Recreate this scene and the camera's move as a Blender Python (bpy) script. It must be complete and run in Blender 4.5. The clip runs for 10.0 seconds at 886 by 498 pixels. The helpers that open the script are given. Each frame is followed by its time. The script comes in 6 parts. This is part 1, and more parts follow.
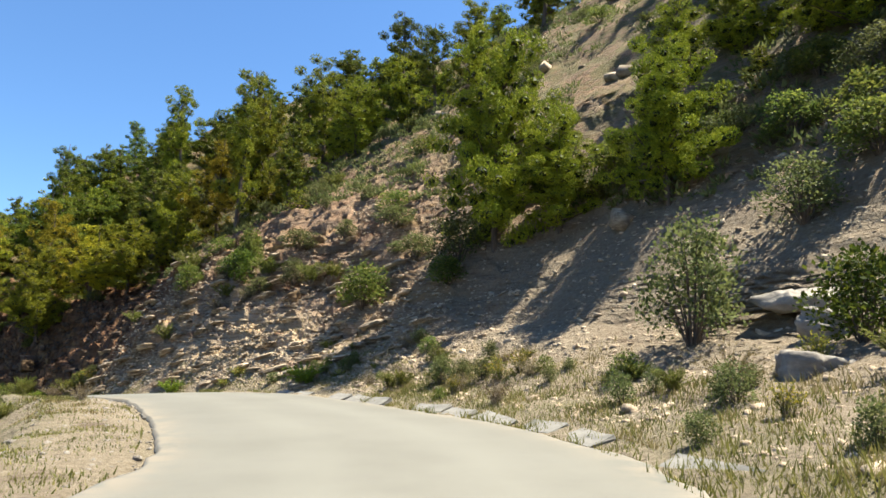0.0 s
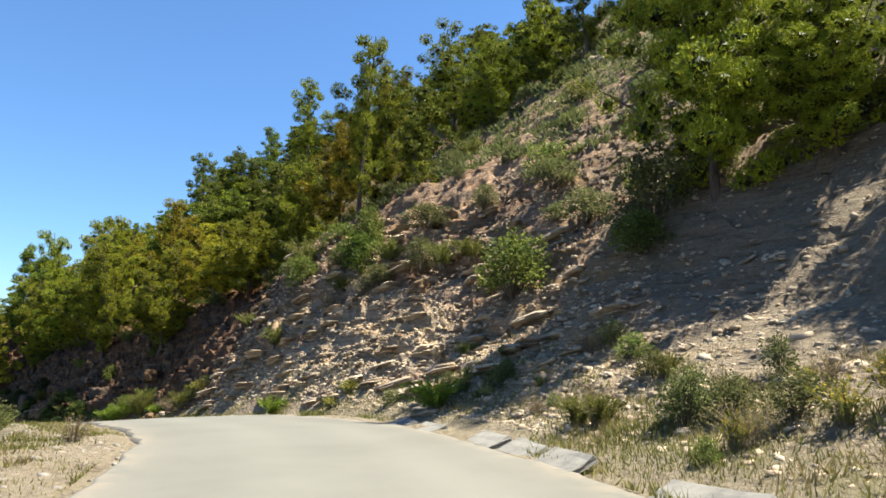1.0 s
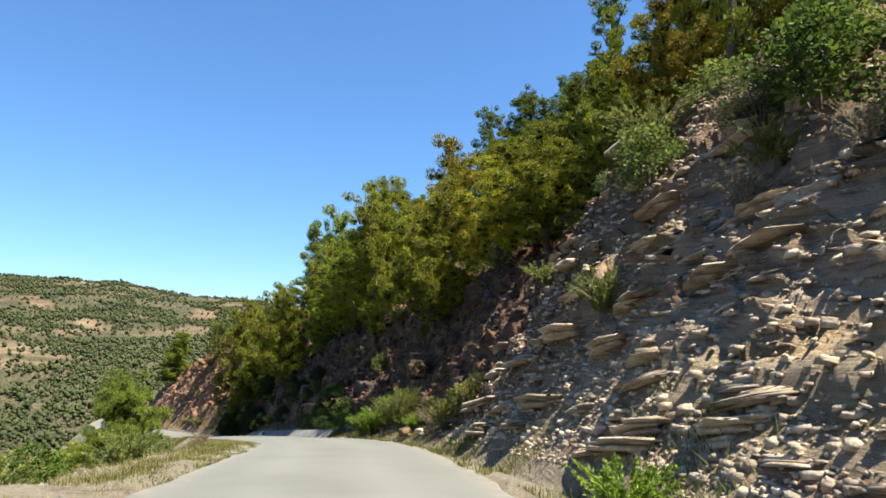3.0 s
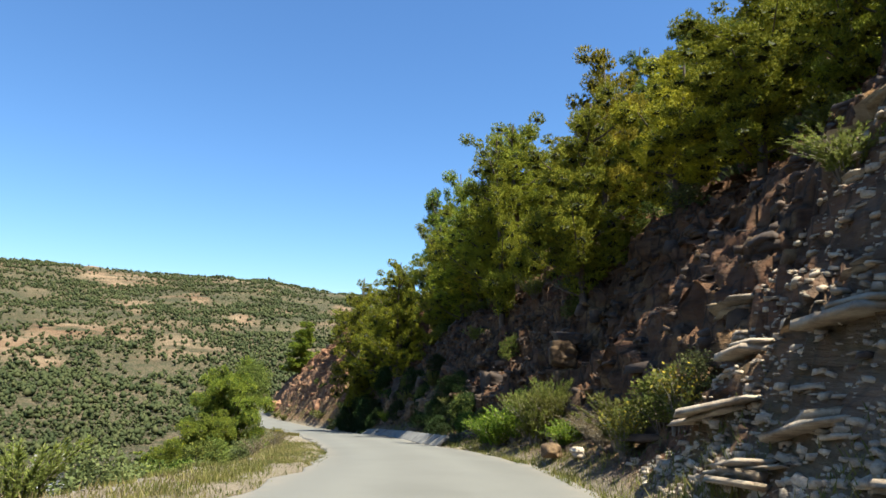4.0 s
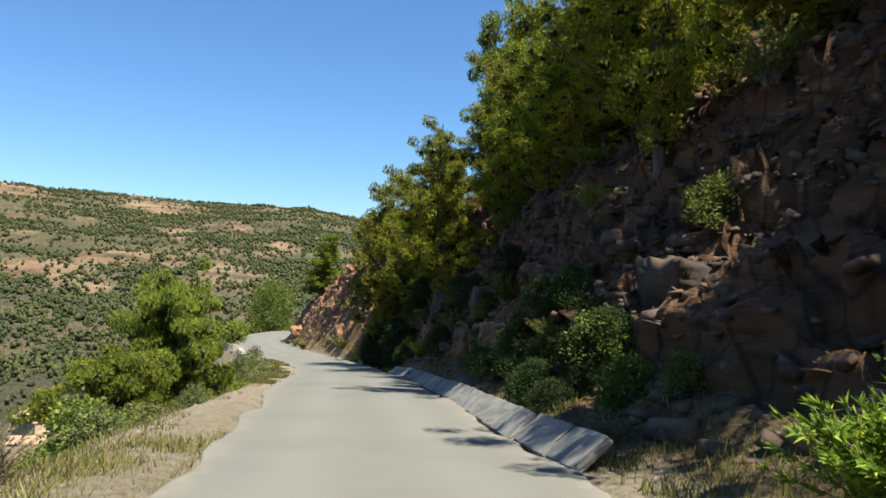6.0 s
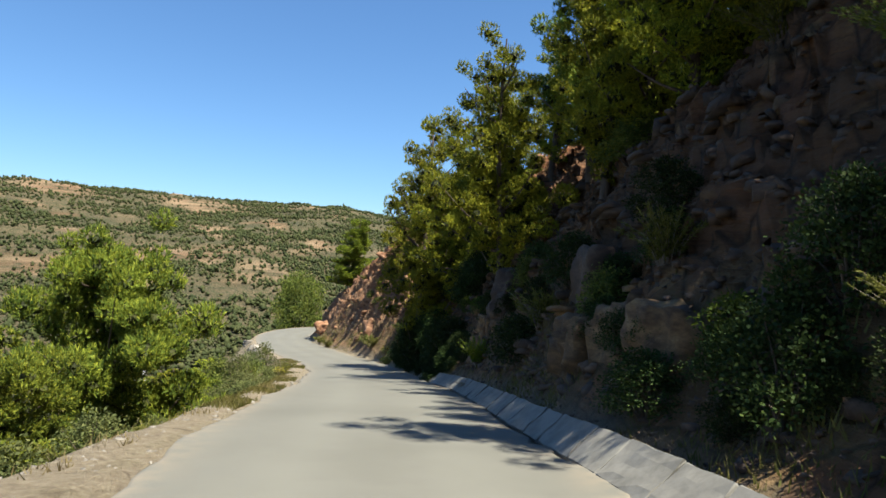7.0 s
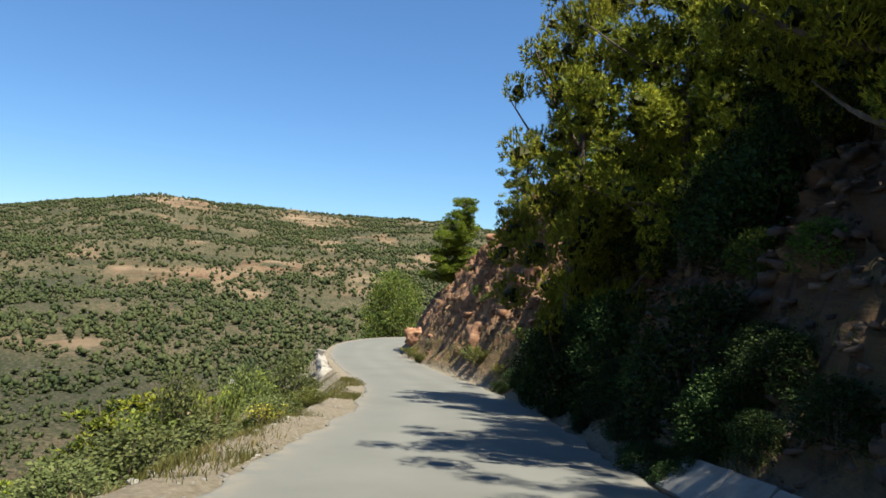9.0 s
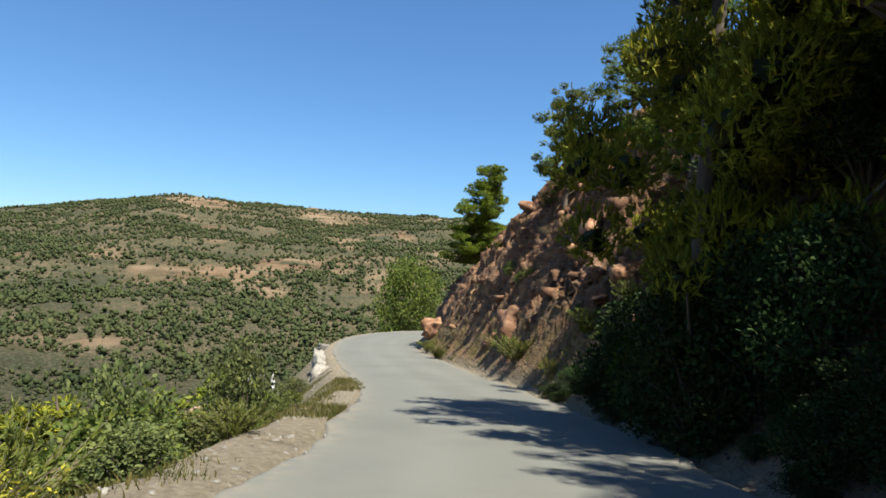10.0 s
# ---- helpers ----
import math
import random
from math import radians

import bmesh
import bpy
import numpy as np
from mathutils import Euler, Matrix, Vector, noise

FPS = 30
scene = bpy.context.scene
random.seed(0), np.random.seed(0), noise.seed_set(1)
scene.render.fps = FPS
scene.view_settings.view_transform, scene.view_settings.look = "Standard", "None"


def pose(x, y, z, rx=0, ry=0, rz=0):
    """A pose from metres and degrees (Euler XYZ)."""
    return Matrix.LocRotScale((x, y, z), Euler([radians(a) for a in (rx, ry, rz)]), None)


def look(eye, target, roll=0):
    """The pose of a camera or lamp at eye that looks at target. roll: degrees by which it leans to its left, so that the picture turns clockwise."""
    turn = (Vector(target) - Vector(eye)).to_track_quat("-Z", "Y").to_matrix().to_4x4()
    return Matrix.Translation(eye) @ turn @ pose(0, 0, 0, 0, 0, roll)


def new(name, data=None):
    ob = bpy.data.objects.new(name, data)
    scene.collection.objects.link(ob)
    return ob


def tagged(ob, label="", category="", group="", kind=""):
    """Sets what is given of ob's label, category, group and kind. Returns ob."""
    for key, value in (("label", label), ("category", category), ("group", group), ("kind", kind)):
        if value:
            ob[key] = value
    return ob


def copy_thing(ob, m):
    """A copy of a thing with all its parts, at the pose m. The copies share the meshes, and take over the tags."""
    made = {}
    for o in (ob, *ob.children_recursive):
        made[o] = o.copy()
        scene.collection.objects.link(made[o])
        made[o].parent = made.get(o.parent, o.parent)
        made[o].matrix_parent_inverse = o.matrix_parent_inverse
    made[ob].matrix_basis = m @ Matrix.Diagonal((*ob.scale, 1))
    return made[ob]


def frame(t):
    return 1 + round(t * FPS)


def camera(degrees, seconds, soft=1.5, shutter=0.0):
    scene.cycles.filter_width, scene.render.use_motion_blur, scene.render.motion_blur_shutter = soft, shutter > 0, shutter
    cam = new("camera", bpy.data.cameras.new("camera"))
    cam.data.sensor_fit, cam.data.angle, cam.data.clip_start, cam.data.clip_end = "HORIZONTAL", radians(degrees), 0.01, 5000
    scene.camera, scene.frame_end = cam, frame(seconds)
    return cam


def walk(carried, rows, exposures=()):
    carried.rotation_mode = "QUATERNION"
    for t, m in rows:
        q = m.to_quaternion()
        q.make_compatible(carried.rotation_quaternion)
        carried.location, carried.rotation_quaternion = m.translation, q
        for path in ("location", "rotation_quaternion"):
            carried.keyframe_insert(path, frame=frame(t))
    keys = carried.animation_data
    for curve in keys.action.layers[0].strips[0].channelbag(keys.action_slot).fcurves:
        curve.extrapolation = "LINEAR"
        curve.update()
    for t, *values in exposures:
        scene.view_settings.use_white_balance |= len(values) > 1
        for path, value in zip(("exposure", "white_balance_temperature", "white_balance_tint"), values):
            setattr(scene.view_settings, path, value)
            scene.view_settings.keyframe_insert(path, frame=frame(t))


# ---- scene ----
import itertools

cam = camera(68.3, 10.0, soft=1.6)
PATH = [
    (0, (0.386, 0.299, 0.602), (0.355, 2.271, 0.932), 0.4),
    (0.5, (-0.08, 4.361, 0.689), (-0.33, 6.314, 1.042), 0.2),
    (1, (-1.022, 8.346, 0.726), (-1.471, 10.265, 1.069), 0.0),
    (1.5, (-2.365, 12.415, 0.706), (-3.01, 14.277, 1.047), -0.4),
    (2, (-4.25, 16.274, 0.698), (-5.116, 18.047, 1.025), 0.1),
    (2.5, (-6.523, 19.774, 0.736), (-7.594, 21.434, 1.05), 0.3),
    (3, (-9.05, 22.857, 0.667), (-10.303, 24.384, 0.978), 1.1),
    (4.5, (-18.288, 31.785, -0.267), (-19.887, 32.957, -0.005), 2.4),
    (5, (-21.299, 33.882, -0.477), (-22.9, 35.064, -0.289), 3.0),
    (5.5, (-24.631, 36.22, -0.881), (-26.231, 37.416, -0.782), 2.1),
    (7, (-36.359, 43.098, -2.422), (-38.036, 44.185, -2.356), 2.4),
    (7.5, (-40.091, 45.319, -2.976), (-41.808, 46.341, -2.892), 2.6),
    (8, (-43.821, 47.341, -3.449), (-45.585, 48.276, -3.346), 2.9),
    (8.5, (-47.301, 49.006, -3.906), (-49.105, 49.863, -3.804), 3.0),
    (9, (-51.315, 50.777, -4.394), (-53.147, 51.572, -4.294), 3.3),
    (9.5, (-55.248, 52.362, -4.999), (-57.093, 53.127, -4.906), 3.2),
    (10, (-58.754, 53.814, -5.47), (-60.609, 54.556, -5.381), 2.8),
]
walk(cam, [(t, look(eye, target, roll)) for t, eye, target, roll in PATH],
     exposures=[(0.0, 1.97, 5900, 6), (2.0, 1.95, 5700, 6), (5.0, 1.65, 5600, 5), (7.5, 1.6, 5800, 5), (10.0, 1.42, 5550, 4)])

# ---- daylight ----
SUN_ELEV, SUN_TO = 63.5, (0.972, 0.235)
world = bpy.data.worlds.new("sky")
scene.world = world
world.use_nodes = True
wn = world.node_tree.nodes
sky = wn.new("ShaderNodeTexSky")
sky.sky_type = "NISHITA"
sky.sun_disc = False
sky.sun_elevation = radians(SUN_ELEV)
sky.sun_rotation = math.atan2(SUN_TO[0], SUN_TO[1])
sky.altitude = 900
sky.dust_density = 0.0
sky.air_density = 1.3
sky.ozone_density = 8.0
world.node_tree.links.new(sky.outputs[0], wn["Background"].inputs[0])
wn["Background"].inputs[1].default_value = 0.05
lamp = bpy.data.lights.new("sun", "SUN")
lamp.energy, lamp.angle, lamp.color = 5.0, radians(0.5), (1.0, 0.875, 0.67)
sun = new("sun", lamp)
_h = math.cos(radians(SUN_ELEV))
sun.matrix_world = look((0, 0, 60), (-SUN_TO[0] * _h, -SUN_TO[1] * _h, 60 - math.sin(radians(SUN_ELEV))))

# ---- ground shape ----
def hash01(*k):
    """Even random numbers from 0 to 1 out of whole-number arrays."""
    h = np.zeros(np.broadcast(*k).shape, np.uint32) if len(k) > 1 else np.zeros(np.shape(k[0]), np.uint32)
    for n, a in enumerate(k):
        h = h ^ (np.asarray(a).astype(np.int64).astype(np.uint32) * np.uint32((374761393, 668265263, 2246822519)[n % 3]))
        h = (h ^ (h >> np.uint32(13))) * np.uint32(1274126177)
        h = h ^ (h >> np.uint32(16))
    return h.astype(np.float64) / 4294967295.0


def vnoise(x, y, z=0.0, seed=0):
    """Smooth value noise from -1 to 1."""
    x, y, z = np.broadcast_arrays(np.asarray(x, float), np.asarray(y, float), np.asarray(z, float) + 17.3 * seed)
    i, j, k = np.floor(x), np.floor(y), np.floor(z)
    u, v, w = [(f * f * (3 - 2 * f)) for f in (x - i, y - j, z - k)]
    out = 0
    for a in (0, 1):
        for b in (0, 1):
            for c in (0, 1):
                wt = (u if a else 1 - u) * (v if b else 1 - v) * (w if c else 1 - w)
                out = out + wt * hash01(i + a, j + b, k + c)
    return 2 * out - 1


def fbm(x, y, z=0.0, octaves=4, seed=0):
    out, amp = 0, 1.0
    for n in range(octaves):
        out = out + amp * vnoise(x * 2**n, y * 2**n, np.asarray(z) * 2**n, seed + n)
        amp *= 0.5
    return out


# the road: middle x, y, height, half width
ROAD = np.array([
    (0.3, -32, -1.0, 2.8), (0.15, -14, -0.75, 2.8), (0.1, 0, -0.65, 2.8), (-0.1, 6.3, -0.56, 2.85), (-1.0, 10.1, -0.53, 3.0),
    (-3.6, 15.2, -0.53, 2.95), (-6.8, 20.1, -0.57, 3.1), (-11.9, 25.1, -0.85, 3.3), (-17.8, 30.4, -1.42, 3.2), (-26.2, 37.5, -2.4, 2.8),
    (-38.0, 43.9, -3.9, 2.8), (-51.9, 51.2, -5.74, 2.65), (-59.4, 54.6, -6.8, 2.65), (-68.0, 58.4, -7.9, 2.8), (-77.4, 61.8, -8.95, 2.8),
    (-86.5, 63.6, -9.65, 3.0), (-99.5, 66.0, -10.3, 2.9), (-111.0, 70.2, -10.7, 2.7), (-119.0, 77.0, -11.0, 2.7), (-123.0, 87.0, -11.4, 2.7),
    (-122.0, 99.0, -11.9, 2.7),
])


def glide(pts, n=16):
    """A smooth curve through the rows of pts."""
    p = np.vstack([2 * pts[0] - pts[1], pts, 2 * pts[-1] - pts[-2]])
    u = (np.arange(n) / n)[:, None]
    out = [0.5 * (2 * b + (c - a) * u + (2 * a - 5 * b + 4 * c - d) * u**2 + (3 * b - 3 * c + d - a) * u**3) for a, b, c, d in zip(p, p[1:], p[2:], p[3:])]
    return np.vstack(out + [pts[-1:]])


LINE = glide(ROAD)
ALONG = np.r_[0, np.cumsum(np.hypot(*np.diff(LINE[:, :2], axis=0).T))]
ALONG -= ALONG[np.argmin(np.hypot(LINE[:, 0] - 0.1, LINE[:, 1]))]
S0, S1 = ALONG[0], ALONG[-1]


def road_at(s):
    """Middle (x, y, z), half width and the way to the right, at s metres along the road."""
    s = np.asarray(s, float)
    x, y, z, w = [np.interp(s, ALONG, LINE[:, n]) for n in range(4)]
    a, b = np.clip(s - 1.5, S0, S1), np.clip(s + 1.5, S0, S1)
    tx, ty = np.interp(b, ALONG, LINE[:, 0]) - np.interp(a, ALONG, LINE[:, 0]), np.interp(b, ALONG, LINE[:, 1]) - np.interp(a, ALONG, LINE[:, 1])
    n = np.hypot(tx, ty)
    return x, y, z, w, ty / n, -tx / n


PAVED_L = ((-40, 10, 14, 21, 30, 46, 52, 58, 65, 69, 75, 80, 92, 98, 104, 114, 180), (2.7, 2.7, 2.75, 2.66, 2.45, 2.05, 1.82, 1.8, 2.1, 2.35, 2.5, 2.38, 2.38, 2.6, 2.85, 3.0, 2.8))
PAVED_R = ((-40, 11, 14, 20, 29, 37, 47, 52, 56, 60, 66, 70, 79, 85, 90, 95, 100, 106, 114, 118, 180), (2.75, 2.75, 2.5, 2.35, 2.5, 2.65, 2.65, 2.35, 2.1, 2.05, 2.25, 2.2, 2.32, 2.4, 2.55, 2.65, 2.5, 2.5, 2.6, 2.8, 2.8))


def paved(s):
    """How far the asphalt reaches to the left and right of the road's middle."""
    return np.interp(s, *PAVED_L), np.interp(s, *PAVED_R)


def to_road(x, y):
    """How far along the road, and how far to the right of its middle, points lie."""
    x, y = np.atleast_1d(np.asarray(x, float)), np.atleast_1d(np.asarray(y, float))
    best, s, d = np.full(x.shape, 1e18), np.zeros(x.shape), np.zeros(x.shape)
    for (ax, ay), (bx, by), s0, s1 in zip(LINE[:-1, :2], LINE[1:, :2], ALONG[:-1], ALONG[1:]):
        vx, vy, l = bx - ax, by - ay, s1 - s0
        u = np.clip(((x - ax) * vx + (y - ay) * vy) / (l * l), 0, 1)
        px, py = x - ax - u * vx, y - ay - u * vy
        q = px * px + py * py
        m = q < best
        best[m], s[m], d[m] = q[m], (s0 + u * l)[m], (np.sqrt(q) * np.sign(vy * px - vx * py))[m]
    return s, d


# the hillside's rise above the road at these distances from its right edge, by stretch of road
OUT = np.array([0.0, 0.55, 0.85, 1.5, 3.0, 5.0, 8.0, 12.0, 18.0, 30.0])
RISE = {
    -40: (0.25, 0.4, 0.9, 1.8, 4.0, 8.0, 14.5, 26.0),
    6: (0.25, 0.4, 0.9, 1.7, 3.9, 8.0, 14.5, 26.0),
    18: (0.25, 0.5, 1.2, 2.3, 5.4, 10.1, 17.2, 29.0),
    25: (0.5, 0.95, 2.2, 4.2, 8.1, 12.1, 18.4, 30.0),
    28: (0.7, 1.35, 2.85, 5.2, 8.9, 12.4, 18.5, 30.0),
    34: (1.05, 1.95, 4.1, 6.7, 10.0, 13.0, 19.0, 30.0),
    40: (0.9, 2.0, 5.0, 8.4, 10.6, 13.2, 18.5, 30.0),
    50: (0.4, 1.1, 3.5, 6.4, 8.8, 11.5, 17.0, 28.0),
    57: (0.3, 0.8, 2.7, 6.6, 9.0, 11.5, 17.0, 28.0),
    65: (0.7, 1.8, 4.2, 7.4, 10.0, 12.5, 17.5, 28.5),
    70: (1.2, 2.6, 5.9, 8.2, 10.5, 13.0, 18.0, 29.0),
    77: (1.2, 2.8, 5.0, 7.3, 10.3, 14.0, 19.0, 29.0),
    85: (0.9, 2.6, 4.9, 7.4, 10.5, 14.0, 19.0, 29.0),
    94: (0.7, 2.2, 5.3, 8.9, 12.0, 15.0, 20.0, 29.0),
    108: (1.5, 2.9, 5.4, 9.0, 13.0, 15.0, 16.0, 18.0),
    119: (1.0, 2.7, 6.7, 9.9, 12.4, 13.2, 13.6, 13.6),
    140: (0.9, 2.8, 4.2, 5.2, 6.4, 7.2, 7.7, 8.2),
}
RISE_S = np.array(list(RISE), float)
RISE_H = np.array([(0.0, 0.6 * row[0], *row) for row in RISE.values()])


def rise(s, e):
    """Height of the hillside above the road, e metres out from its right edge."""
    s, e = np.broadcast_arrays(np.asarray(s, float), np.asarray(e, float))
    cols = np.stack([np.interp(s, RISE_S, RISE_H[:, n]) for n in range(len(OUT))], -1)
    k = np.clip(np.searchsorted(OUT, e, side="right") - 1, 0, len(OUT) - 2)
    u = np.maximum(0, (e - OUT[k]) / (OUT[k + 1] - OUT[k]))
    lo, hi = np.take_along_axis(cols, k[..., None], -1)[..., 0], np.take_along_axis(cols, k[..., None] + 1, -1)[..., 0]
    last = np.interp(s, (100, 125), (0.72, -0.2))
    return np.where(e > 30, cols[..., -1] + last * np.minimum(e - 30, 45), lo + (hi - lo) * u)


def fall(s, e):
    """Height of the valley side against the road, e metres out from its left edge."""
    verge = np.interp(s, (-10, 20, 40, 60, 85, 100, 112, 118), (1.5, 1.4, 0.8, 0.45, 0.5, 0.7, 0.6, 0.4))
    f = np.maximum(e - verge, 0)
    steep = np.interp(s, (0, 40, 70, 105, 120), (0.55, 0.62, 0.72, 0.8, 1.0))
    lip = 0.06 * np.minimum(e, 1.0)
    return lip - steep * f + 0.25 * steep * f * np.clip((f - 22) / 60, 0, 1)


def ground_z(x, y):
    """The plain height of the near ground, without its relief."""
    s, d = to_road(x, y)
    z, w = np.interp(s, ALONG, LINE[:, 2]), np.interp(s, ALONG, LINE[:, 3])
    return np.where(d > w, z + rise(s, np.maximum(d - w, 0)), np.where(d < -w, z + fall(s, np.maximum(-d - w, 0)), z))


def beds(s, e, z):
    """Broken rock beds: how far each one stands out of the face, from about -1 to 1."""
    warp = 0.7 * vnoise(s / 6, e / 5, z / 4, 3) + 0.25 * vnoise(s / 1.7, e / 1.6, z / 1.3, 4)
    tilt = np.interp(s, (0, 30, 45, 90, 110), (-0.16, -0.20, -0.10, -0.06, -0.45))
    b = z - tilt * s + warp
    out = 0
    for thick, length, amp, seed in ((1.1, 3.4, 0.50, 1), (0.42, 1.9, 0.42, 2), (0.19, 1.3, 0.34, 3)):
        row = np.floor(b / thick)
        cut = np.floor((s + 0.5 * e) / length + 7 * hash01(row, seed + 0 * row))
        f = b / thick - row
        edge = np.clip(np.minimum(f, 1 - f) * 9, 0, 1)
        out = out + amp * ((2 * hash01(row, cut, seed + 0 * row) - 1) * (0.4 + 0.6 * edge) - 0.45 * (1 - edge))
    return out


def shards(x, y, z, sx, sy, sz, seed):
    """Angular broken blocks: every cell of a jittered lattice is a facet of its own slant and depth."""
    px, py, pz = x / sx, y / sy, z / sz
    i0, j0, k0 = np.floor(px), np.floor(py), np.floor(pz)
    best, val = np.full(px.shape, 1e9), np.zeros(px.shape)
    for i in (-1, 0, 1):
        for j in (-1, 0, 1):
            for k in (-1, 0, 1):
                ci, cj, ck = i0 + i, j0 + j, k0 + k
                dx, dy, dz = px - ci - hash01(ci, cj, ck + 31 * seed), py - cj - hash01(ci, cj + 57, ck + 31 * seed), pz - ck - hash01(ci + 91, cj, ck + 31 * seed)
                d = dx * dx + dy * dy + dz * dz
                m = d < best
                v = 2 * hash01(ci + 13, cj + 7, ck + 31 * seed) - 1 + 1.5 * (dx * (hash01(ci + 3, cj, ck + seed) - 0.5) + dy * (hash01(ci, cj + 5, ck + seed) - 0.5) + 1.4 * dz * (hash01(ci, cj, ck + 9 + seed) - 0.3))
                best, val = np.where(m, d, best), np.where(m, v, val)
    return val


def stony(s, e):
    """How much bare rock there is: little on the loose scree and the upper hillside."""
    scree = np.clip((21 - s) / 4, 0, 1) * np.clip((11 - e) / 3, 0, 1)
    low = np.clip((e - 0.5) / 1.2, 0, 1)
    up = np.interp(e, (9, 14, 30), (1.0, 0.8, 0.7))
    talus = np.interp(s, (27, 31, 38, 44), (0, 0.6, 0.6, 0)) * np.interp(e, (1.0, 2.0), (1, 0))
    return low * up * (1 - 0.8 * scree) * (1 - 0.8 * talus) * np.interp(s, (20, 34, 60, 80, 90, 130), (0.75, 0.9, 1.0, 1.0, 0.95, 0.95))


FAR_MID = (-55.0, 50.0)


def far_z(x, y):
    """The valley and the hills across it."""
    dx, dy = x - FAR_MID[0], y - FAR_MID[1]
    r, az = np.hypot(dx, dy), np.degrees(np.arctan2(-dx, dy))
    az = np.where(az < -150, az + 360, az)
    top = np.interp(az, (20, 50, 60, 66, 72, 84, 90, 94, 103, 125, 160, 210), (60, 95, 126, 158, 163, 166, 180, 156, 96, 75, 55, 50))
    bed = np.interp(az, (40, 60, 80, 100, 130), (-70, -84, -96, -90, -80))
    reach = np.interp(az, (40, 62, 75, 100, 130), (1500, 1750, 1800, 1800, 1600))
    far = np.interp(r / reach, (0, 0.05, 0.17, 0.27, 0.40, 0.535, 0.555, 0.75, 0.93, 1.0, 1.15, 3), (0.02, 0.03, 0, 0.02, 0.13, 0.265, 0.31, 0.6, 0.93, 1.0, 0.96, 0.5))
    z = bed + (top - bed) * far
    amp = np.clip(r / 200 - 0.6, 0, 1)
    z = z + amp * (14 * fbm(x / 300, y / 300, 0, 3, 5) + 6.0 * fbm(x / 70, y / 70, 0, 3, 9)) * np.interp(r / reach, (0.2, 0.5, 0.9), (0.4, 1.0, 0.7))
    z = z + amp * 1.0 * np.sin(2 * np.pi * z / 19.0 + 3 * vnoise(x / 200, y / 200, 0, 2))
    hill = np.clip((40 - az) / 30, 0, 1) * np.clip((az + 160) / 40, 0, 1)
    return z * (1 - hill) + hill * (42 + 0.03 * np.minimum(r, 300))


# ---- materials ----
def material(name):
    m = bpy.data.materials.new(name)
    m.use_nodes = True
    t = m.node_tree
    return m, t, t.nodes["Principled BSDF"]


def node(t, kind, **values):
    n = t.nodes.new("ShaderNode" + kind)
    for key, value in values.items():
        if key == "scale":
            n.inputs["Scale"].default_value = value
        elif key == "detail":
            n.inputs["Detail"].default_value = value
        elif key == "rough":
            n.inputs["Roughness"].default_value = value
    return n


def noise_fac(t, where, scale, detail=6.0, rough=0.6, stretch=None):
    n = node(t, "TexNoise", scale=scale, detail=detail, rough=rough)
    if stretch:
        m = node(t, "Mapping")
        m.inputs["Scale"].default_value = stretch
        t.links.new(where, m.inputs["Vector"])
        where = m.outputs[0]
    t.links.new(where, n.inputs["Vector"])
    return n.outputs["Fac"]


def ramp(t, fac, stops):
    r = node(t, "ValToRGB")
    while len(r.color_ramp.elements) < len(stops):
        r.color_ramp.elements.new(0.5)
    for e, (p, c) in zip(r.color_ramp.elements, stops):
        e.position, e.color = p, (*c, 1)
    t.links.new(fac, r.inputs[0])
    return r.outputs[0]


def mixed(t, fac, a, b, mode="MIX"):
    n = node(t, "Mix")
    n.data_type, n.blend_type = "RGBA", mode
    for sock, v in ((n.inputs[0], fac), (n.inputs[6], a), (n.inputs[7], b)):
        if isinstance(v, (int, float)):
            sock.default_value = v
        elif isinstance(v, tuple):
            sock.default_value = (*v, 1)
        else:
            t.links.new(v, sock)
    return n.outputs[2]


def span(t, fac, a, b, lo=0.0, hi=1.0):
    n = node(t, "MapRange")
    n.clamp = True
    for k, v in zip(("From Min", "From Max", "To Min", "To Max"), (a, b, lo, hi)):
        n.inputs[k].default_value = v
    t.links.new(fac, n.inputs[0])
    return n.outputs[0]


def bump(t, bsdf, height, strength, distance):
    n = node(t, "Bump")
    n.inputs["Strength"].default_value, n.inputs["Distance"].default_value = strength, distance
    t.links.new(height, n.inputs["Height"])
    t.links.new(n.outputs[0], bsdf.inputs["Normal"])


